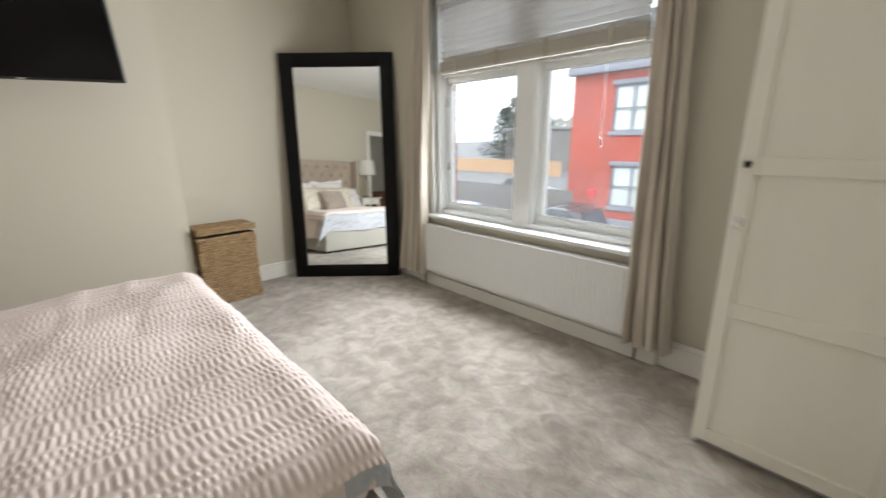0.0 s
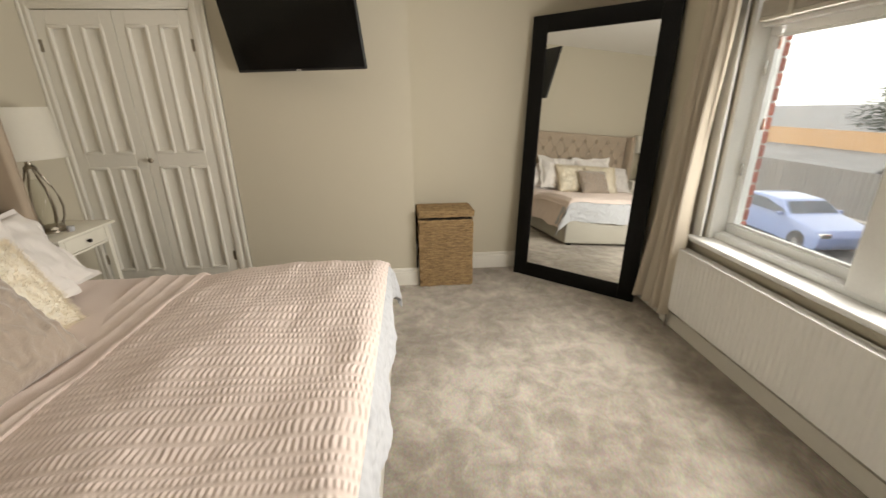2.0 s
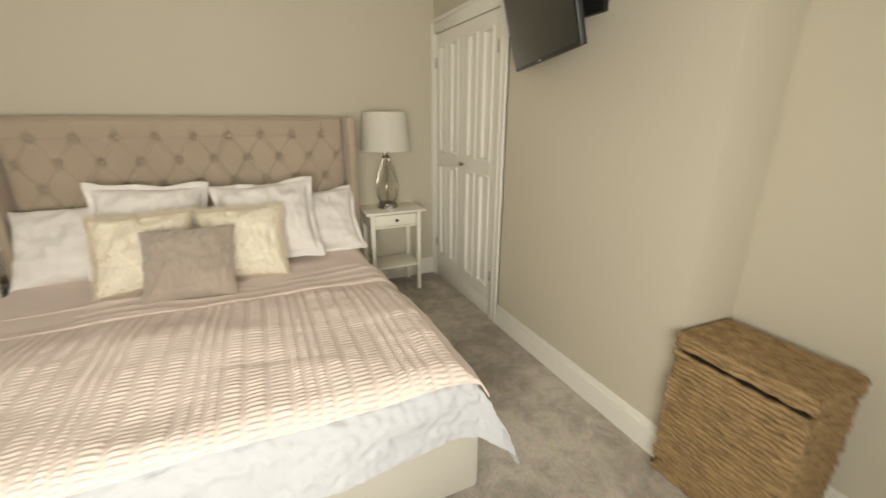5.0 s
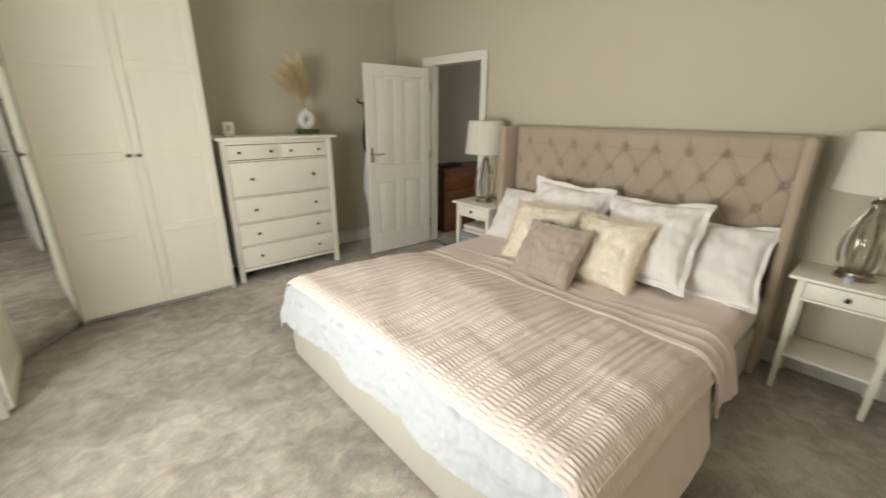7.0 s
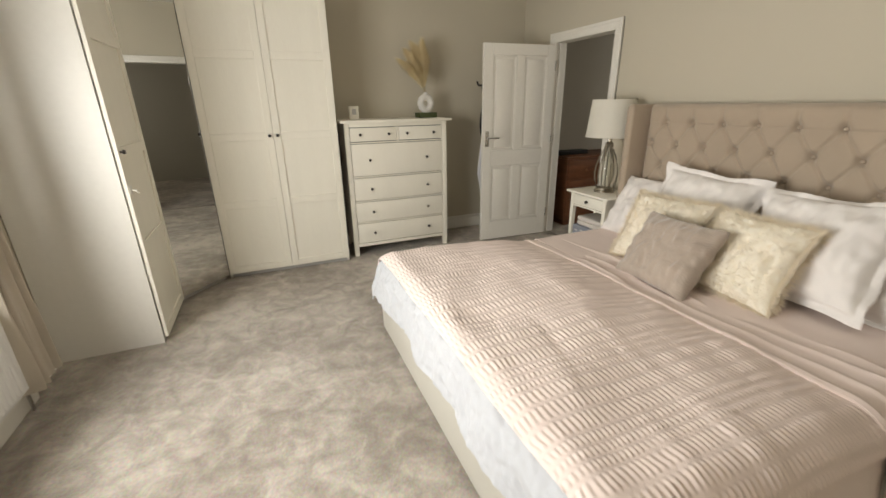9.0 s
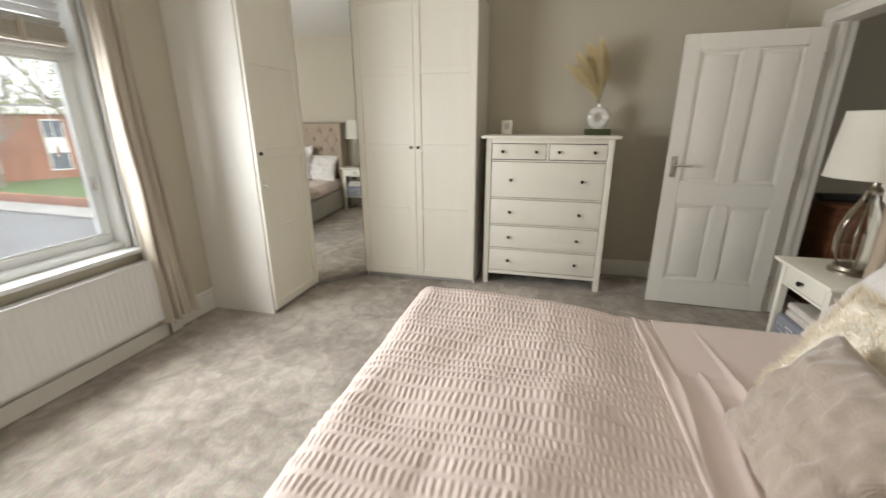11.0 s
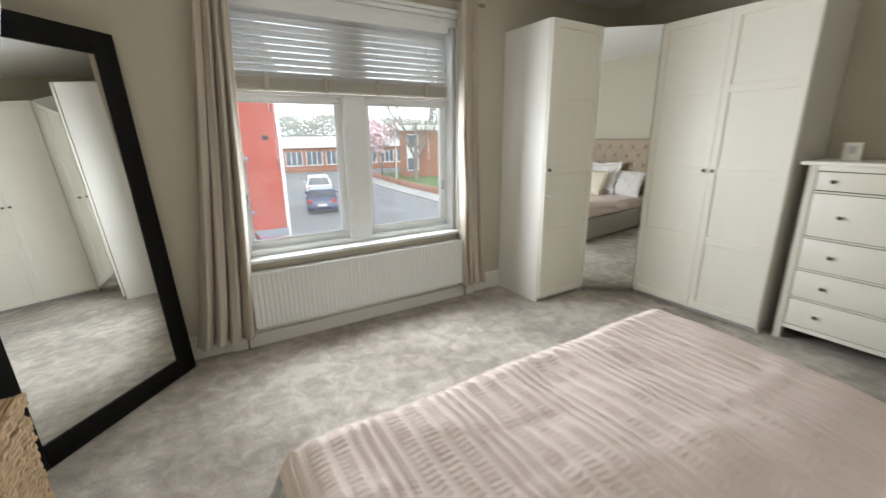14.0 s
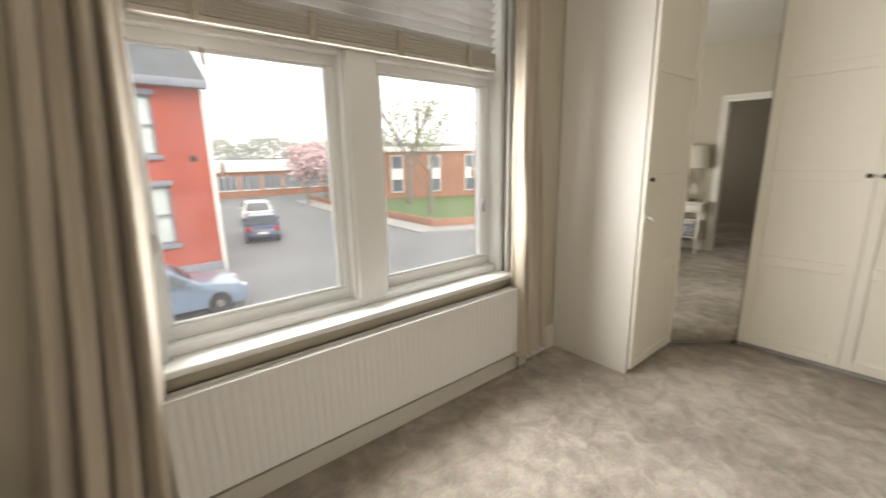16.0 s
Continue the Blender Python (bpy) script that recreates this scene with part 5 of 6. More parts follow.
part("rear_bulge", box(TW * 0.15, TW * 0.85, 0.024, 0.06, 0.05, TH * 0.62, 0.012, 3), M["tv_shell"], tv)
part("logo_bar", box(TW * 0.48, TW * 0.52, -0.003, -0.001, 0.005, 0.011), M["plinth"], tv)
inv = tm.inverted()
b = bmesh.new()
wp = [Vector((XW + 0.012, 0.98, 1.93)), Vector((XW + 0.10, 1.02, 1.93)), Vector((XW + 0.16, 0.96, 1.93))]
loc = [inv @ p for p in wp]
mid = Vector((TW / 2, 0.05, 0.26))
tube(loc + [mid], 0.016, 8, b)
part("arm", b, M["tv_shell"], tv)
pl = box(-0.1, 0.1, -0.1, 0.1, -0.012, 0.012, 0.004)
bmesh.ops.transform(pl, matrix=inv @ look((XW + 0.012, 0.98, 1.93), (2, 0.98, 1.93)), verts=pl.verts)
part("wall_plate", pl, M["tv_shell"], tv)
part("mount_plate", box(TW / 2 - 0.12, TW / 2 + 0.12, 0.058, 0.07, 0.12, 0.42, 0.003), M["tv_shell"], tv)

# ---- socket by the basket ----
sock = thing("wall_socket", "white double wall socket above the skirting with a plug", "socket", pose(-2.43, YB, 0.30, 0, 0, 180))
part("face_plate", box(-0.045, 0.075, -0.010, 0.0, -0.043, 0.043, 0.004), M["upvc"], sock)
part("plug", box(-0.03, 0.015, -0.045, -0.010, -0.022, 0.02, 0.006), M["upvc"], sock)

# ---- landing furniture ----
hd = thing("landing_chest", "dark red-brown pine chest of drawers on the landing", "chest of drawers", pose(2.19, -1.62, 0, 0, 0, 90))
part("carcass", box(-0.52, 0.46, -0.23, 0.23, 0.06, 0.80, 0.006), M["oak"], hd)
part("top", box(-0.55, 0.49, -0.25, 0.26, 0.80, 0.83, 0.008), M["oak"], hd)
part("plinth", box(-0.50, 0.44, -0.2, 0.215, 0, 0.06), M["oak"], hd)
for k in range(3):
    d = part("drawer", box(-0.49, 0.43, 0.23, 0.244, 0.09 + 0.235 * k, 0.31 + 0.235 * k, 0.004), M["oak"], hd)
    for x in (-0.25, 0.19):
        part("knob", lathe([(0.012, 0), (0.01, 0.012), (0.02, 0.022), (0.016, 0.034), (0.001, 0.036)], 14, m=pose(x, 0.244, 0.20 + 0.235 * k, -90, 0, 0)), M["oak"], d)
tray = thing("speaker_bar", "low black box on the landing chest", "speaker", pose(2.16, -1.35, 0.83, 0, 0, 90))
part("bar_body", box(-0.22, 0.22, -0.06, 0.06, 0, 0.05, 0.008), M["tv_shell"], tray)
part("bar_grille", box(-0.20, 0.20, 0.06, 0.063, 0.008, 0.042, 0.001), M["ink"], tray)


# ladder-back chair and a letter board at the far end of the landing
lc = thing("ladder_back_chair", "black wooden ladder-back chair with turned finials on the landing", "chair", pose(2.08, -2.42, 0))
for x in (-0.19, 0.19):
    part("back_post", lathe([(0.001, 0), (0.019, 0.003), (0.022, 0.4), (0.020, 0.98), (0.012, 1.0), (0.026, 1.03), (0.026, 1.06), (0.012, 1.085), (0.02, 1.10), (0.001, 1.125)], 16, m=pose(x, -0.19, 0)), M["ink"], lc)
    part("front_leg", lathe([(0.001, 0), (0.017, 0.003), (0.021, 0.2), (0.019, 0.46), (0.001, 0.462)], 16, m=pose(x, 0.19, 0)), M["ink"], lc)
    for z in (0.12, 0.28):
        part("stretcher", tube([(x, -0.19, z), (x, 0.19, z)], 0.010, 10), M["ink"], lc)
part("seat", box(-0.21, 0.21, -0.20, 0.21, 0.435, 0.47, 0.012, 2), M["ink"], lc)
for z in (0.60, 0.74, 0.88):
    part("slat", sheet(12, 4, lambda u, v, z=z: (-0.185 + 0.37 * u, -0.19 - 0.02 * math.sin(math.pi * u), z + 0.075 * v), 0.01), M["ink"], lc)
for z in (0.18, 0.34):
    part("stretcher", tube([(-0.19, 0.19, z), (0.19, 0.19, z)], 0.010, 10), M["ink"], lc)
lb = thing("letter_board", "white letter board with dark lettering hung on the landing wall", "sign", pose(2.16, -3.848, 1.545))
part("board", box(-0.15, 0.15, 0.0, 0.012, -0.27, 0.21), M["upvc"], lb)
part("top_rail", box(-0.16, 0.16, 0.0, 0.02, 0.21, 0.27, 0.003), M["upvc"], lb)
for z0, z1 in ((-0.275, -0.262), (0.198, 0.211)):
    part("frame_edge", box(-0.16, 0.16, 0.0, 0.018, z0, z1, 0.001, 1), M["ink"], lb)
for k, z in enumerate((0.10, -0.04, -0.19)):
    for x in (-0.09, 0.0, 0.09):
        part("letter_bar", box(x - 0.022, x + 0.022, 0.012, 0.016, z - 0.02, z + 0.06), M["ink"], lb)


# ---- outside ----
G = -2.9
M["asphalt"] = mat("worn_asphalt", (0.14, 0.14, 0.145), 0.7, var=0.16, big=0.35, fine=18, bump=0.3)
M["paving"] = mat("grey_paving", (0.30, 0.29, 0.28), 0.9, var=0.1, big=0.5, fine=20, bump=0.3)
M["grass"] = mat("spring_grass", (0.085, 0.13, 0.04), 0.95, var=0.2, big=0.8, fine=15, bump=0.6)
M["redbrick"] = brick_mat("painted_red_brick", (0.37, 0.068, 0.042), (0.29, 0.050, 0.034), (0.36, 0.11, 0.08))
M["orangebrick"] = brick_mat("orange_brick", (0.33, 0.13, 0.07), (0.27, 0.10, 0.055), (0.34, 0.25, 0.19))
M["slate"] = mat("grey_roof_slate", (0.20, 0.21, 0.23), 0.7, var=0.12, big=1, fine=12, bump=0.4)
M["grey_trim"] = mat("blue_grey_stone_trim", (0.20, 0.21, 0.25), 0.7, var=0.06)
M["white_panel"] = mat("white_cladding", (0.75, 0.75, 0.74), 0.6, var=0.02)
M["far_glass"] = mat("far_window_glass", (0.12, 0.14, 0.17), 0.08, var=0.08, bump=0)
M["net"] = mat("white_net_curtain", (0.62, 0.64, 0.66), 0.8, var=0.05)
M["fence"] = mat("weathered_grey_fence", (0.16, 0.155, 0.15), 0.9, var=0.15, stretch=(6, 6, 0.5), fine=20)
M["fence_orange"] = mat("orange_larch_fence", (0.40, 0.26, 0.15), 0.85, var=0.12, stretch=(4, 4, 0.5), fine=10)
M["bark"] = mat("tree_bark", (0.20, 0.175, 0.15), 0.95, var=0.15, fine=40, bump=0.6)
M["conifer"] = mat("dark_evergreen", (0.045, 0.075, 0.04), 0.9, var=0.25, big=2, fine=20)
M["blossom"] = mat("pink_cherry_blossom", (0.66, 0.50, 0.52), 0.9, var=0.08, big=3, fine=20)
M["spring_leaf"] = mat("young_spring_leaf", (0.22, 0.26, 0.08), 0.9, var=0.15, big=2, fine=20)
M["paint_blue"] = mat("dark_blue_car_paint", (0.02, 0.035, 0.10), 0.25, var=0.03, bump=0, coat=0.6)
M["paint_silver"] = mat("pale_blue_silver_paint", (0.16, 0.22, 0.40), 0.3, var=0.01, bump=0, coat=0.6)
M["paint_white"] = mat("white_car_paint", (0.75, 0.76, 0.78), 0.3, var=0.01, bump=0, coat=0.6)
M["paint_black"] = mat("black_car_paint", (0.02, 0.022, 0.026), 0.25, var=0.03, bump=0, coat=0.6)
M["paint_steel"] = mat("steel_blue_car_paint", (0.14, 0.19, 0.27), 0.3, var=0.02, bump=0, coat=0.6)
M["tyre"] = mat("black_rubber", (0.02, 0.02, 0.02), 0.9, var=0.1)
M["lamp_red"] = mat("red_lens", (0.45, 0.02, 0.02), 0.2, bump=0)
M["sign_red"] = mat("red_alarm_box", (0.6, 0.03, 0.03), 0.5, bump=0)

setting("ground", box(-260, 260, 3.9, 420, G - 0.3, G), M["asphalt"], "worn grey asphalt of the street junction", "road")
setting("pavement_near", box(-60, 60, 3.75, 6.2, G, G + 0.12, 0.03), M["paving"], "grey paved footway under the window", "pavement")
setting("pavement_far", box(-60, 1.9, 17.6, 19.5, G, G + 0.12, 0.03), M["paving"], "grey paved footway by the red house", "pavement")

# red end house across the street
house = thing("house", "red-painted brick end house with grey window surrounds and slate roof", "house", pose(-3.75, 19.5, G))
HX, HZ = 5.62, 7.1
wins = [(-2.78, 4.75, 1.7, 1.95), (-2.55, 1.35, 1.85, 1.85), (3.56, 4.95, 0.95, 2.0), (3.70, 1.8, 0.95, 2.1), (0.5, 4.85, 1.2, 1.95), (0.5, 1.5, 1.2, 1.95)]
cuts = sorted({-HX, HX, *[x - w / 2 for x, _, w, _ in wins], *[x + w / 2 for x, _, w, _ in wins]})
b = bmesh.new()
for x0, x1 in zip(cuts, cuts[1:]):
    mid_x = (x0 + x1) / 2
    spans = sorted([(z - h / 2 + 0.0, z + h / 2) for x, z, w, h in [(x, z + 0.6, w, h) for x, z, w, h in wins] if abs(mid_x - x) < w / 2])
    z = 0.0
    for lo, hi in spans:
        box(x0, x1, 0, 0.3, z, lo, bm=b)
        z = hi
    box(x0, x1, 0, 0.3, z, HZ, bm=b)
box(HX - 0.3, HX, 0.3, 9.0, 0, HZ, bm=b)
box(-HX, -HX + 0.3, 0.3, 9.0, 0, HZ, bm=b)
bmesh.ops.remove_doubles(b, verts=b.verts, dist=1e-4)
part("wall", b, M["redbrick"], house)
rf = bmesh.new()
for y0, z0, y1, z1 in ((-0.35, HZ, 4.6, HZ + 3.2), (9.4, HZ, 4.6, HZ + 3.2)):
    v = [rf.verts.new(c) for c in ((-HX - 0.2, y0, z0), (HX + 0.2, y0, z0), (HX + 0.2, y1, z1), (-HX - 0.2, y1, z1))]
    rf.faces.new(v)
bmesh.ops.solidify(rf, geom=list(rf.faces), thickness=0.12)
part("roof", rf, M["slate"], house)
b = bmesh.new()
for x in (HX - 0.15, -HX + 0.15):
    v = [b.verts.new((x, y, z)) for y, z in ((0, HZ), (9.0, HZ), (4.6, HZ + 3.0))]
    b.faces.new(v)
bmesh.ops.solidify(b, geom=list(b.faces), thickness=0.2)
part("gable", b, M["redbrick"], house)
part("gutter", box(-HX - 0.2, HX + 0.2, -0.40, -0.05, HZ - 0.25, HZ + 0.05, 0.05), M["grey_trim"], house)
part("corner_trim", box(HX - 0.04, HX + 0.10, -0.03, 0.25, 0, HZ - 0.3, 0.02), M["white_panel"], house)
part("plinth", box(-HX, HX, -0.05, 0.0, 0, 0.45, 0.02), M["grey_trim"], house)
for x, z, w, h in wins:
    z += 0.6
    wn_ = part("window", box(x - w / 2 + 0.08, x + w / 2 - 0.08, 0.12, 0.16, z - h / 2 + 0.08, z + h / 2 - 0.08), M["net"], house)
    b = box(x - w / 2 - 0.12, x + w / 2 + 0.12, -0.08, 0.12, z - h / 2 - 0.18, z - h / 2, 0.02)
    box(x - w / 2 - 0.12, x + w / 2 + 0.12, -0.05, 0.12, z + h / 2, z + h / 2 + 0.2, 0.02, bm=b)
    part("surround", b, M["grey_trim"], wn_)
    b = box(x - w / 2, x - w / 2 + 0.09, 0.05, 0.15, z - h / 2, z + h / 2)
    box(x + w / 2 - 0.09, x + w / 2, 0.05, 0.15, z - h / 2, z + h / 2, bm=b)
    box(x - w / 2, x + w / 2, 0.05, 0.15, z - 0.04, z + 0.04, bm=b)
    box(x - w / 2, x + w / 2, 0.05, 0.15, z + h / 2 - 0.09, z + h / 2, bm=b)
    box(x - w / 2, x + w / 2, 0.05, 0.15, z - h / 2, z - h / 2 + 0.08, bm=b)
    if w > 1.1:
        box(x - 0.06, x + 0.06, 0.04, 0.15, z - h / 2, z + h / 2, bm=b)
    part("frame", b, M["grey_trim"], wn_)
    part("pane", box(x - w / 2 + 0.09, x + w / 2 - 0.09, 0.095, 0.105, z - h / 2 + 0.08, z + h / 2 - 0.09), M["pane"], wn_)
part("vent", box(4.95, 5.2, -0.01, 0.02, 4.3, 4.5), M["dark_gap"], house)
part("alarm_box", box(-4.45, -4.1, -0.12, 0.0, 1.3, 1.75, 0.03), M["sign_red"], house)

# low red wall with a sign, beyond the house
yard = thing("yard_wall", "low red brick yard wall with a white sign", "wall", pose(-11.2, 19.7, G))
part("wall", box(-2.2, 1.8, 0, 0.25, 0, 1.35, 0.01), M["redbrick"], yard)
part("coping", box(-2.25, 1.85, -0.04, 0.29, 1.35, 1.43, 0.02), M["paving"], yard)
sgn = part("sign", box(-0.3, 0.6, -0.03, 0.0, 0.75, 1.2, 0.01), M["white_panel"], yard, "white sign with faded print")
b = bmesh.new()
for k in range(3):
    box(-0.2, 0.48 - 0.1 * k, -0.034, -0.031, 1.08 - 0.1 * k, 1.12 - 0.1 * k, bm=b)
part("print_bars", b, M["plinth"], sgn)


def plank_fence(label, m, length, h, material, pitch):
    f = thing("fence", label, "fence", m)
    n = int(length / pitch)
    me = mesh_of("board", box(0.01, pitch - 0.01, -0.02, 0.02, 0, h, 0.004, 1), material)
    for k in range(n):
        piece("board", me, f, pose(k * pitch, random.uniform(-0.008, 0.008), 0))
    part("rail", box(0, n * pitch, 0.02, 0.07, h * 0.8, h * 0.86), material, f)
    part("rail", box(0, n * pitch, 0.02, 0.07, h * 0.2, h * 0.26), material, f)


plank_fence("weathered dark grey board fence across the street", pose(-24, 17.9, G), 16.0, 1.8, M["fence"], 0.22)
plank_fence("orange larch fence in the distance", pose(-60, 40, G), 38, 1.6, M["fence_orange"], 0.55)
shed = thing("warehouse", "long grey-green corrugated shed beyond the fence", "building", pose(-24, 47, G))
part("wall", box(-11, 9, 0, 8, 0, 5.0), M["fence"], shed)
part("roof", box(-11.3, 9.3, -0.3, 8.3, 5.0, 5.3, 0.05), M["slate"], shed)


# cars
def car(name, label, m, paint, L=4.1, W=1.72, hgt=1.45, bonnet=0.28, boot=0.92, pickup=False, roof_bars=False):
    """A parked car: x along with the front at +x, z up from the road."""
    c = thing(name, label, "car", m)
    prof = [(0.0, 0.42), (0.02, 0.72), (0.06, 0.88)]
    if pickup:
        prof += [(0.34, 0.92), (0.36, 0.98), (0.42, hgt), (0.68, hgt), (0.76, 0.98), (0.97, 0.86)]
    else:
        prof += [(1 - boot + 0.0, 0.95), (0.16, hgt - 0.05), (0.30, hgt), (0.55, hgt - 0.02), (1 - bonnet - 0.02, 0.98), (0.96, 0.80)]
    prof += [(1.0, 0.62), (0.995, 0.36), (0.97, 0.24), (0.03, 0.24)]
    b = bmesh.new()
    lo = [b.verts.new((x * L - L / 2, -W / 2 * (0.78 if z > 1.05 else 1), z)) for x, z in prof]
    hi = [b.verts.new((x * L - L / 2, W / 2 * (0.78 if z > 1.05 else 1), z)) for x, z in prof]
    b.faces.new(lo)
    b.faces.new(hi[::-1])
    for k in range(len(lo)):
        j = (k + 1) % len(lo)
        b.faces.new((lo[j], lo[k], hi[k], hi[j]))
    bmesh.ops.recalc_face_normals(b, faces=b.faces)
    bmesh.ops.bevel(b, geom=list(b.edges), offset=0.05, segments=3, profile=0.6, affect="EDGES")
    part("body", b, paint, c)
    # glasshouse
    x0, x1 = ((0.40, 0.72) if pickup else (0.14, 1 - bonnet - 0.05))
    for s in (-1, 1):
        b = bmesh.new()
        pts = [(x0 + 0.02, 0.99), (x1, 0.99), (x1 - 0.12, hgt - 0.09), (x0 + 0.06, hgt - 0.09)]
        v = [b.verts.new((x * L - L / 2, s * (W / 2 * (0.995 if z < 1 else 0.80) + 0.012), z)) for x, z in pts]
        b.faces.new(v)
        bmesh.ops.solidify(b, geom=list(b.faces), thickness=0.02)
        part("side_window", b, M["far_glass"], c)
    for xa, za, xb, zb in (((1 - bonnet - 0.035, 1.0, 0.585, hgt - 0.06) if not pickup else (0.75, 1.0, 0.69, hgt - 0.05)), ((0.085, 0.97, 0.155, hgt - 0.10) if not pickup else (0.365, 1.02, 0.415, hgt - 0.06))):
        b = bmesh.new()
        off = 0.02 if xa > 0.5 else -0.02
        v = [b.verts.new(p) for p in ((xa * L - L / 2 + off, -W * 0.44, za), (xa * L - L / 2 + off, W * 0.44, za), (xb * L - L / 2 + off, W * 0.36, zb), (xb * L - L / 2 + off, -W * 0.36, zb))]
        b.faces.new(v)
        bmesh.ops.solidify(b, geom=list(b.faces), thickness=0.03)
        part("windscreen", b, M["far_glass"], c)
    for x in (0.18, 0.81):
        for s in (-1, 1):
            w = part("wheel", lathe([(0.19, -0.1), (0.30, -0.1), (0.32, -0.07), (0.32, 0.07), (0.30, 0.1), (0.19, 0.1)], 28, m=pose(x * L - L / 2, s * (W / 2 - 0.08), 0.32, 90, 0, 0)), M["tyre"], c)
            part("rim", lathe([(0.001, -0.09), (0.06, -0.1), (0.19, -0.085), (0.20, 0.085), (0.06, 0.1), (0.001, 0.09)], 14, m=pose(x * L - L / 2, s * (W / 2 - 0.075), 0.32, 90, 0, 0)), M["chrome"], w)
    for s in (-1, 1):
        part("tail_light", box(-L / 2 - 0.012, -L / 2 + 0.1, s * W * 0.40 - 0.12, s * W * 0.40 + 0.12, 0.68, 0.90, 0.02), M["lamp_red"], c)
        part("headlight", box(L / 2 - 0.2, L / 2 - 0.005, s * W * 0.38 - 0.16, s * W * 0.38 + 0.16, 0.60, 0.74, 0.03), M["chrome"], c)
        part("door_mirror", box(0.12 * L, 0.12 * L + 0.12, s * (W / 2 + 0.09) - 0.08, s * (W / 2 + 0.09) + 0.08, 0.95, 1.07, 0.03), paint, c)
    part("number_plate", box(-L / 2 - 0.015, -L / 2 + 0.02, -0.26, 0.26, 0.5, 0.61, 0.005), M["white_panel"], c)
    if roof_bars:
        b = bmesh.new()
        for s in (-1, 1):
            tube([(-0.05 * L, s * 0.55, hgt + 0.07), (0.17 * L, s * 0.55, hgt + 0.07)], 0.02, 8, b)
        for x in (-0.04, 0.03, 0.10, 0.16):
            tube([(x * L, -0.55, hgt + 0.06), (x * L, 0.55, hgt + 0.06)], 0.018, 8, b)
        part("roof_rack", b, M["tv_shell"], c)
    return c


car("car", "dark blue hatchback parked by the junction", pose(5.3, 26.2, G, 0, 0, 75), M["paint_blue"])
car("car", "white hatchback parked ahead of a blue one", pose(6.9, 33.0, G, 0, 0, 78), M["paint_white"], 4.3, 1.8, 1.6)
car("car", "steel blue hatchback parked along the red house", pose(-0.6, 15.2, G, 0, 0, 0), M["paint_steel"])
car("pickup_truck", "black pickup with a roof rack parked along the kerb", pose(-5.6, 13.9, G, 0, 0, 178), M["paint_black"], 5.1, 1.85, 1.78, pickup=True, roof_bars=True)
car("car", "pale metallic blue hatchback parked by the grey fence", pose(-11.0, 13.9, G, 0, 0, -4), M["paint_silver"], 3.9, 1.68, 1.38)
car("car", "dark hatchback behind the yard wall", pose(-15.2, 24.5, G, 0, 0, 8), M["paint_black"])


# trees
def limb(b, p, d, ln, r, depth, rnd, tips):
    q = p + d * ln
    mid = p.lerp(q, 0.5) + Vector((rnd.uniform(-1, 1), rnd.uniform(-1, 1), 0)) * ln * 0.06
    tube([p, mid, q], [r, r * 0.85, r * 0.65], 6, b)
    if depth == 0:
        tips.append((q, d))
        return
    for _ in range(3 if depth > 1 else 4):
        e = (d + Vector((rnd.uniform(-1, 1), rnd.uniform(-1, 1), rnd.uniform(-0.1, 0.8))) * 0.75).normalized()
        limb(b, q if rnd.random() < 0.6 else mid, e, ln * rnd.uniform(0.55, 0.8), r * 0.55, depth - 1, rnd, tips)


def tree(label, m, height, leaf, seed, per_tip, spread, size):
    t = thing("tree", label, "tree", m)
    rnd = random.Random(seed)
    b, tips = bmesh.new(), []
    limb(b, Vector((0, 0, 0)), Vector((0.03, 0.02, 1)).normalized(), height * 0.36, height * 0.022, 4, rnd, tips)
    part("trunk", b, M["bark"], t)
    if leaf:
        b = bmesh.new()
        for p, d in tips:
            for _ in range(per_tip):
                c = p + Vector((rnd.gauss(0, 1), rnd.gauss(0, 1), rnd.gauss(0, 0.8))) * spread
                s = size * rnd.uniform(0.6, 1.4)
                a = Vector((rnd.uniform(-1, 1), rnd.uniform(-1, 1), rnd.uniform(-1, 1))).normalized()
                e = a.cross(Vector((rnd.uniform(-1, 1), rnd.uniform(-1, 1), 1))).normalized()
                v = [b.verts.new(c + s * k) for k in (a, e, -a, -e)]
                b.faces.new(v)
        part("crown", b, leaf, t)
    return t


def evergreen(label, m, height, radius, seed):
    t = thing("tree", label, "tree", m)
    rnd = random.Random(seed)
    part("trunk", tube([(0, 0, 0), (0.1, 0, height * 0.5), (0, 0, height)], [height * 0.03, height * 0.02, 0.03], 8), M["bark"], t)
    b = bmesh.new()
    for _ in range(1500):
        z = height * (0.12 + 0.88 * rnd.random() ** 1.2)
        k = 1 - (z / height) ** 1.5 + 0.08
        a = rnd.uniform(0, 2 * math.pi)
        r = radius * k * rnd.uniform(0.35, 1.05) * (1 + 0.25 * math.sin(3 * a + z))
        c = Vector((r * math.cos(a), r * math.sin(a), z))
        s = rnd.uniform(0.15, 0.42)
        d = Vector((math.cos(a), math.sin(a), rnd.uniform(-0.4, 0.5))).normalized()
        e = d.cross(Vector((0, 0, 1))).normalized()
        v = [b.verts.new(c + q) for q in (d * s, e * s * 0.5, -d * s * 0.4, -e * s * 0.5 + Vector((0, 0, 0.1)))]
        b.faces.new(v)
    part("crown", b, M["conifer"], t)


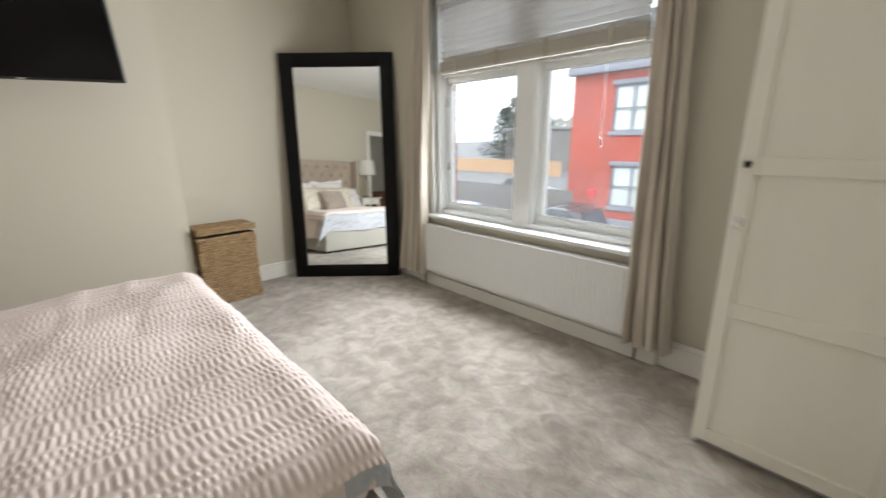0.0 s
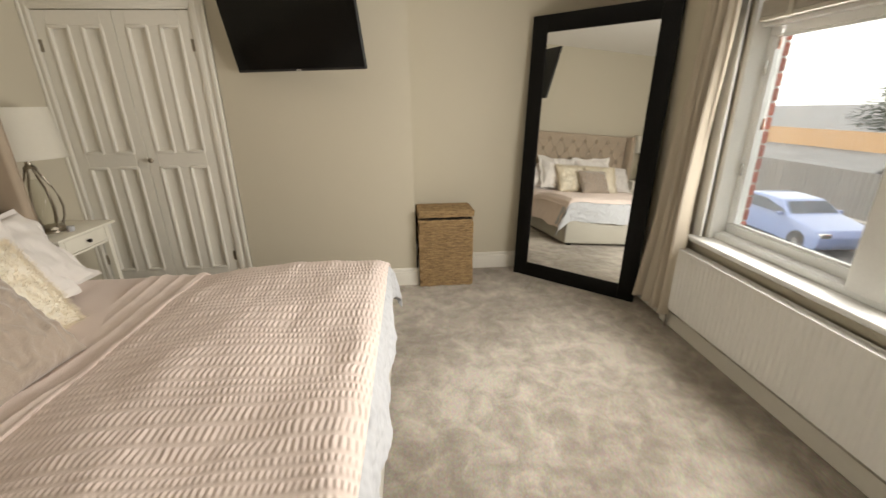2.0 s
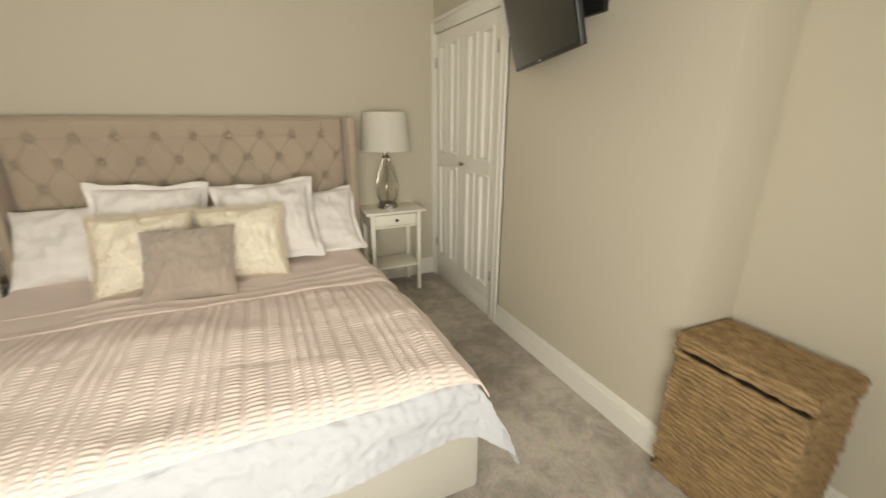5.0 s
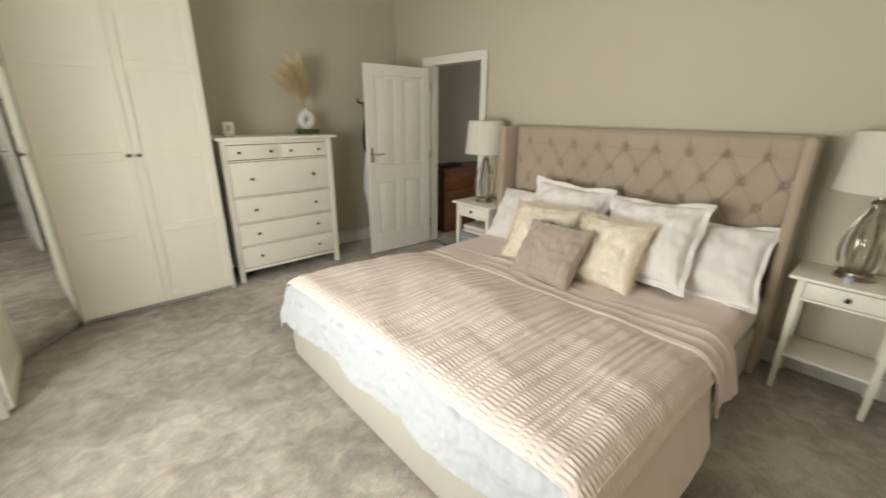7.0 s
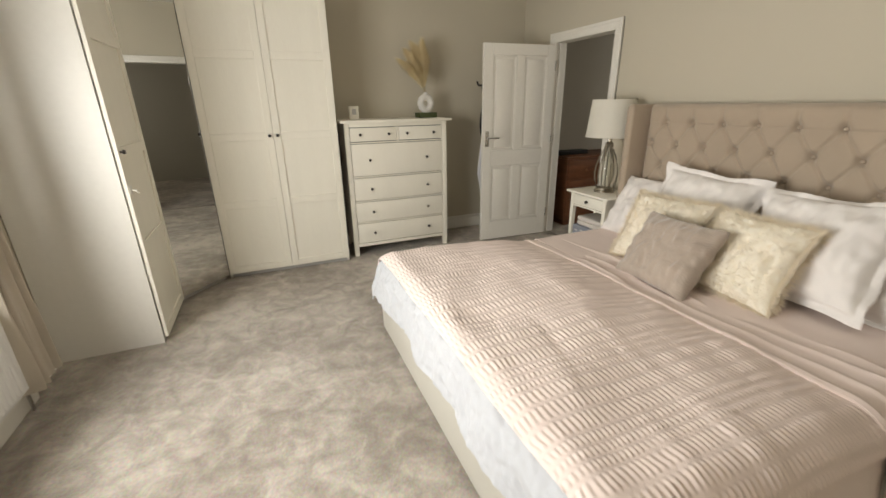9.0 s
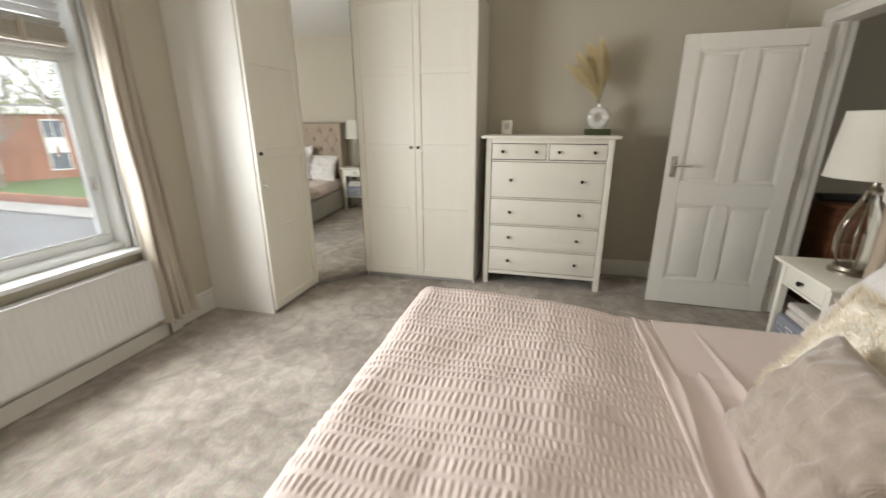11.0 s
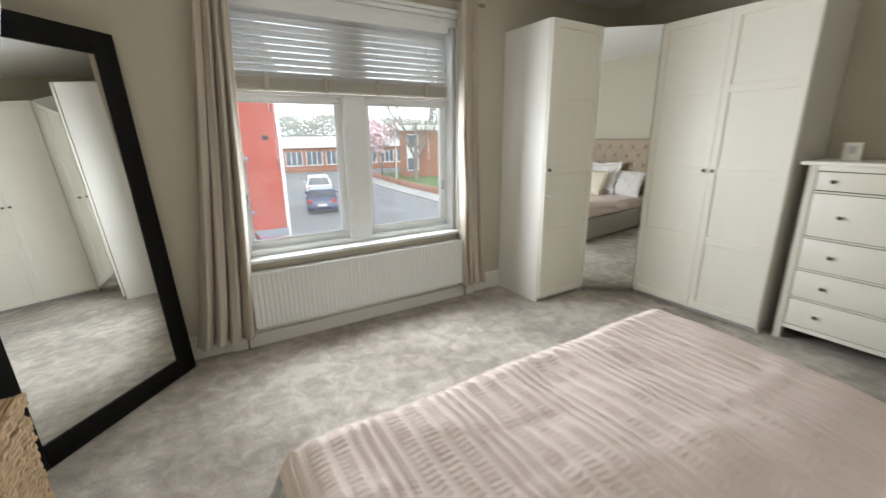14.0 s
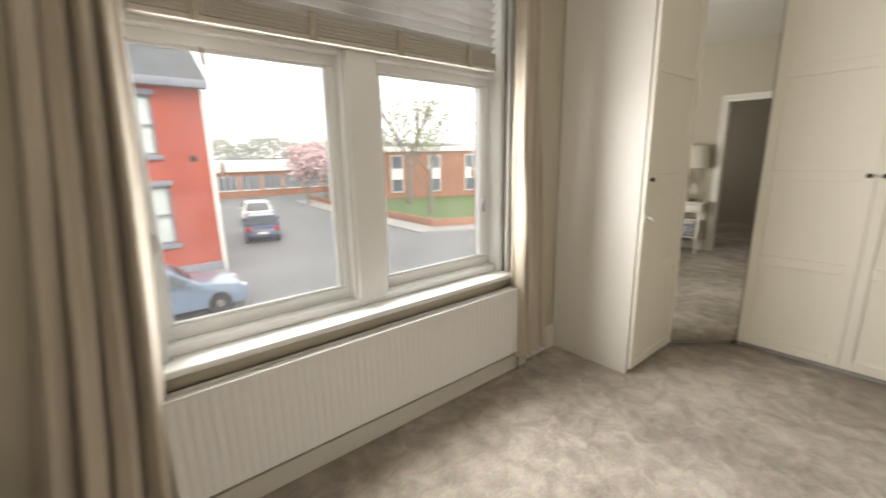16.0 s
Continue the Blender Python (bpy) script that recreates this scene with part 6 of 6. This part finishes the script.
tree("cherry tree in pale pink blossom by the flats", pose(14.2, 41.5, G), 6.5, M["blossom"], 3, 20, 0.60, 0.12)
tree("small cherry tree in pale pink blossom", pose(17.2, 44.0, G), 6.0, M["blossom"], 8, 12, 0.45, 0.13)
tree("tall bare tree with thin spring twigs", pose(17.8, 37.0, G), 11.5, M["spring_leaf"], 5, 3, 0.6, 0.07)
tree("tall bare tree by the flats", pose(20.5, 33.0, G), 12.0, M["spring_leaf"], 7, 4, 0.6, 0.08)
tree("young tree with yellow-green spring leaf", pose(17.5, 26.0, G), 9.0, M["spring_leaf"], 9, 10, 0.45, 0.08)
tree("bare tree beyond the school", pose(27.0, 52.0, G), 13.0, None, 12, 0, 0, 0)
for k, (x, y, hh, rr) in enumerate(((-36, 50, 9.5, 3.0), (-33.5, 48, 8.0, 2.8), (-39.5, 53, 8.5, 3.2), (-30.5, 50, 7.0, 2.6), (-46, 60, 9.0, 4.0))):
    evergreen("dark evergreen tree beyond the fence", pose(x, y, G), hh, rr, 40 + k)

# woods beyond the school, the distance haze put into their pale colour
wb = bmesh.new()
rnd = random.Random(77)
for k in range(15000):
    x = rnd.uniform(-70, 95)
    top = 9.0 + 2.6 * noise.noise(Vector((x * 0.11, 0, 0))) + 1.4 * noise.noise(Vector((x * 0.45, 3, 0)))
    z = top * rnd.random() ** 0.55
    c = Vector((x, rnd.uniform(104, 112), z))
    q = rnd.uniform(0.2, 0.5)
    a = Vector((rnd.uniform(-1, 1), rnd.uniform(-0.3, 0.3), rnd.uniform(-1, 1))).normalized()
    e = a.cross(Vector((0, 1, 0))).normalized()
    wb.faces.new([wb.verts.new(c + q * v) for v in (a, e * 0.6, -a, -e * 0.6)])
woods = part("far_woods", wb, mat("hazed_spring_woods", (0.34, 0.35, 0.31), 0.95, var=0.2, big=0.2, fine=3, bump=0), None, "", pose(0, 0, G))
tagged(woods, "grey-green bare spring woods on the skyline", "woods", kind="stuff")

# school, flats and their walls
school = thing("school_building", "long low flat-roofed building with white fascia and window band", "building", pose(17, 56, G))
part("wall", box(-14, 16, 0, 8, 0, 3.1), M["orangebrick"], school)
part("fascia", box(-14.3, 16.3, -0.3, 8.3, 3.1, 4.5, 0.03), M["white_panel"], school)
part("roof", box(-14.2, 16.2, -0.2, 8.2, 4.5, 4.7), M["slate"], school)
for k in range(9):
    w = part("window", box(-10.5 + k * 2.6, -8.4 + k * 2.6, -0.06, 0.02, 0.9, 2.6), M["far_glass"], school)
    b = box(-10.5 + k * 2.6, -8.4 + k * 2.6, -0.12, -0.05, 0.82, 0.94)
    for j in range(4):
        box(-10.5 + k * 2.6 + j * 0.68, -10.42 + k * 2.6 + j * 0.68, -0.12, -0.05, 0.9, 2.6, bm=b)
    part("frame", b, M["white_panel"], w)
tall = thing("office_block", "pale buff block behind the low building", "building", pose(4.5, 60, G))
part("wall", box(-3.5, 4, 0, 7, 0, 5.6), M["orangebrick"], tall)
part("roof", box(-3.7, 4.2, -0.2, 7.2, 5.6, 5.9), M["white_panel"], tall)
for k in range(3):
    part("window", box(-2.6 + 2.1 * k, -1.4 + 2.1 * k, -0.05, 0.02, 3.2, 4.6), M["far_glass"], tall)
flats = thing("flats", "two-storey orange brick flats with white panels and flat roof", "building", pose(25.0, 37.0, G, 0, 0, -28))
part("wall", box(-8, 8, 0, 9, 0, 5.0), M["orangebrick"], flats)
part("fascia", box(-8.2, 8.2, -0.2, 9.2, 5.0, 5.55, 0.03), M["white_panel"], flats)
part("roof", box(-8.0, 8.0, 0, 9, 5.55, 5.7), M["slate"], flats)
for x in (-7.2, -3.2, 0.8, 4.8):
    for z in (0.9, 3.3):
        w = part("window", box(x, x + 1.1, -0.05, 0.02, z, z + 1.25), M["far_glass"], flats)
        b = box(x - 0.08, x + 1.18, -0.1, 0.0, z - 0.08, z)
        box(x - 0.08, x + 1.18, -0.1, 0.0, z + 1.25, z + 1.33, bm=b)
        box(x - 0.08, x, -0.1, 0.0, z, z + 1.25, bm=b)
        box(x + 1.1, x + 1.18, -0.1, 0.0, z, z + 1.25, bm=b)
        part("frame", b, M["white_panel"], w)
    part("spandrel", box(x - 0.08, x + 1.18, -0.08, 0.0, 2.2, 3.2), M["white_panel"], flats)
lawn = [(14.2, 21.5), (30, 14.5), (44, 30), (30, 50), (16.2, 46.0), (14.8, 34)]
setting("lawn", poly_prism(lawn, G, G + 0.18), M["grass"], "strip of spring grass before the flats", "grass")
gw = thing("garden_wall", "low buff brick boundary wall round the lawn", "wall", pose(0, 0, G))
for (xa, ya), (xb, yb) in (((14.2, 21.5), (30, 14.5)), ((14.8, 34), (14.2, 21.5)), ((16.2, 46), (14.8, 34))):
    d = Vector((xb - xa, yb - ya))
    part("wall_run", box(0, d.length, -0.12, 0.12, 0, 0.55, 0.02), M["orangebrick"], gw, "", pose(xa, ya, 0, 0, 0, math.degrees(math.atan2(d.y, d.x))))
walk_strip = [(12.4, 20.5), (29.5, 12.9), (30, 14.5), (14.2, 21.5), (14.8, 34), (16.2, 46), (14.3, 46), (13.0, 34)]
setting("pavement_flats", poly_prism(walk_strip, G, G + 0.1), M["paving"], "grey footway along the boundary wall", "pavement")
pole = thing("street_lamp", "slim grey street lamp post", "street lamp", pose(16.6, 39.0, G))
part("post", tube([(0, 0, 0), (0, 0, 5.5), (-0.5, 0, 5.9)], [0.07, 0.05, 0.04], 10), M["plinth"], pole)
part("lantern", box(-1.0, -0.45, -0.1, 0.1, 5.85, 5.97, 0.03), M["plinth"], pole)

# facing bricks of the window's outer jambs
brick_me = mesh_of("brick", box(-0.1075, 0.1075, -0.042, 0.042, -0.0325, 0.0325, 0.004, 1), M["brick"])
for x in (WX0 - 0.013 - 0.1075, WX1 + 0.013 + 0.1075):
    for k in range(23):
        piece("brick", brick_me, outer, pose(x, 3.619, 0.63 + 0.075 * k))
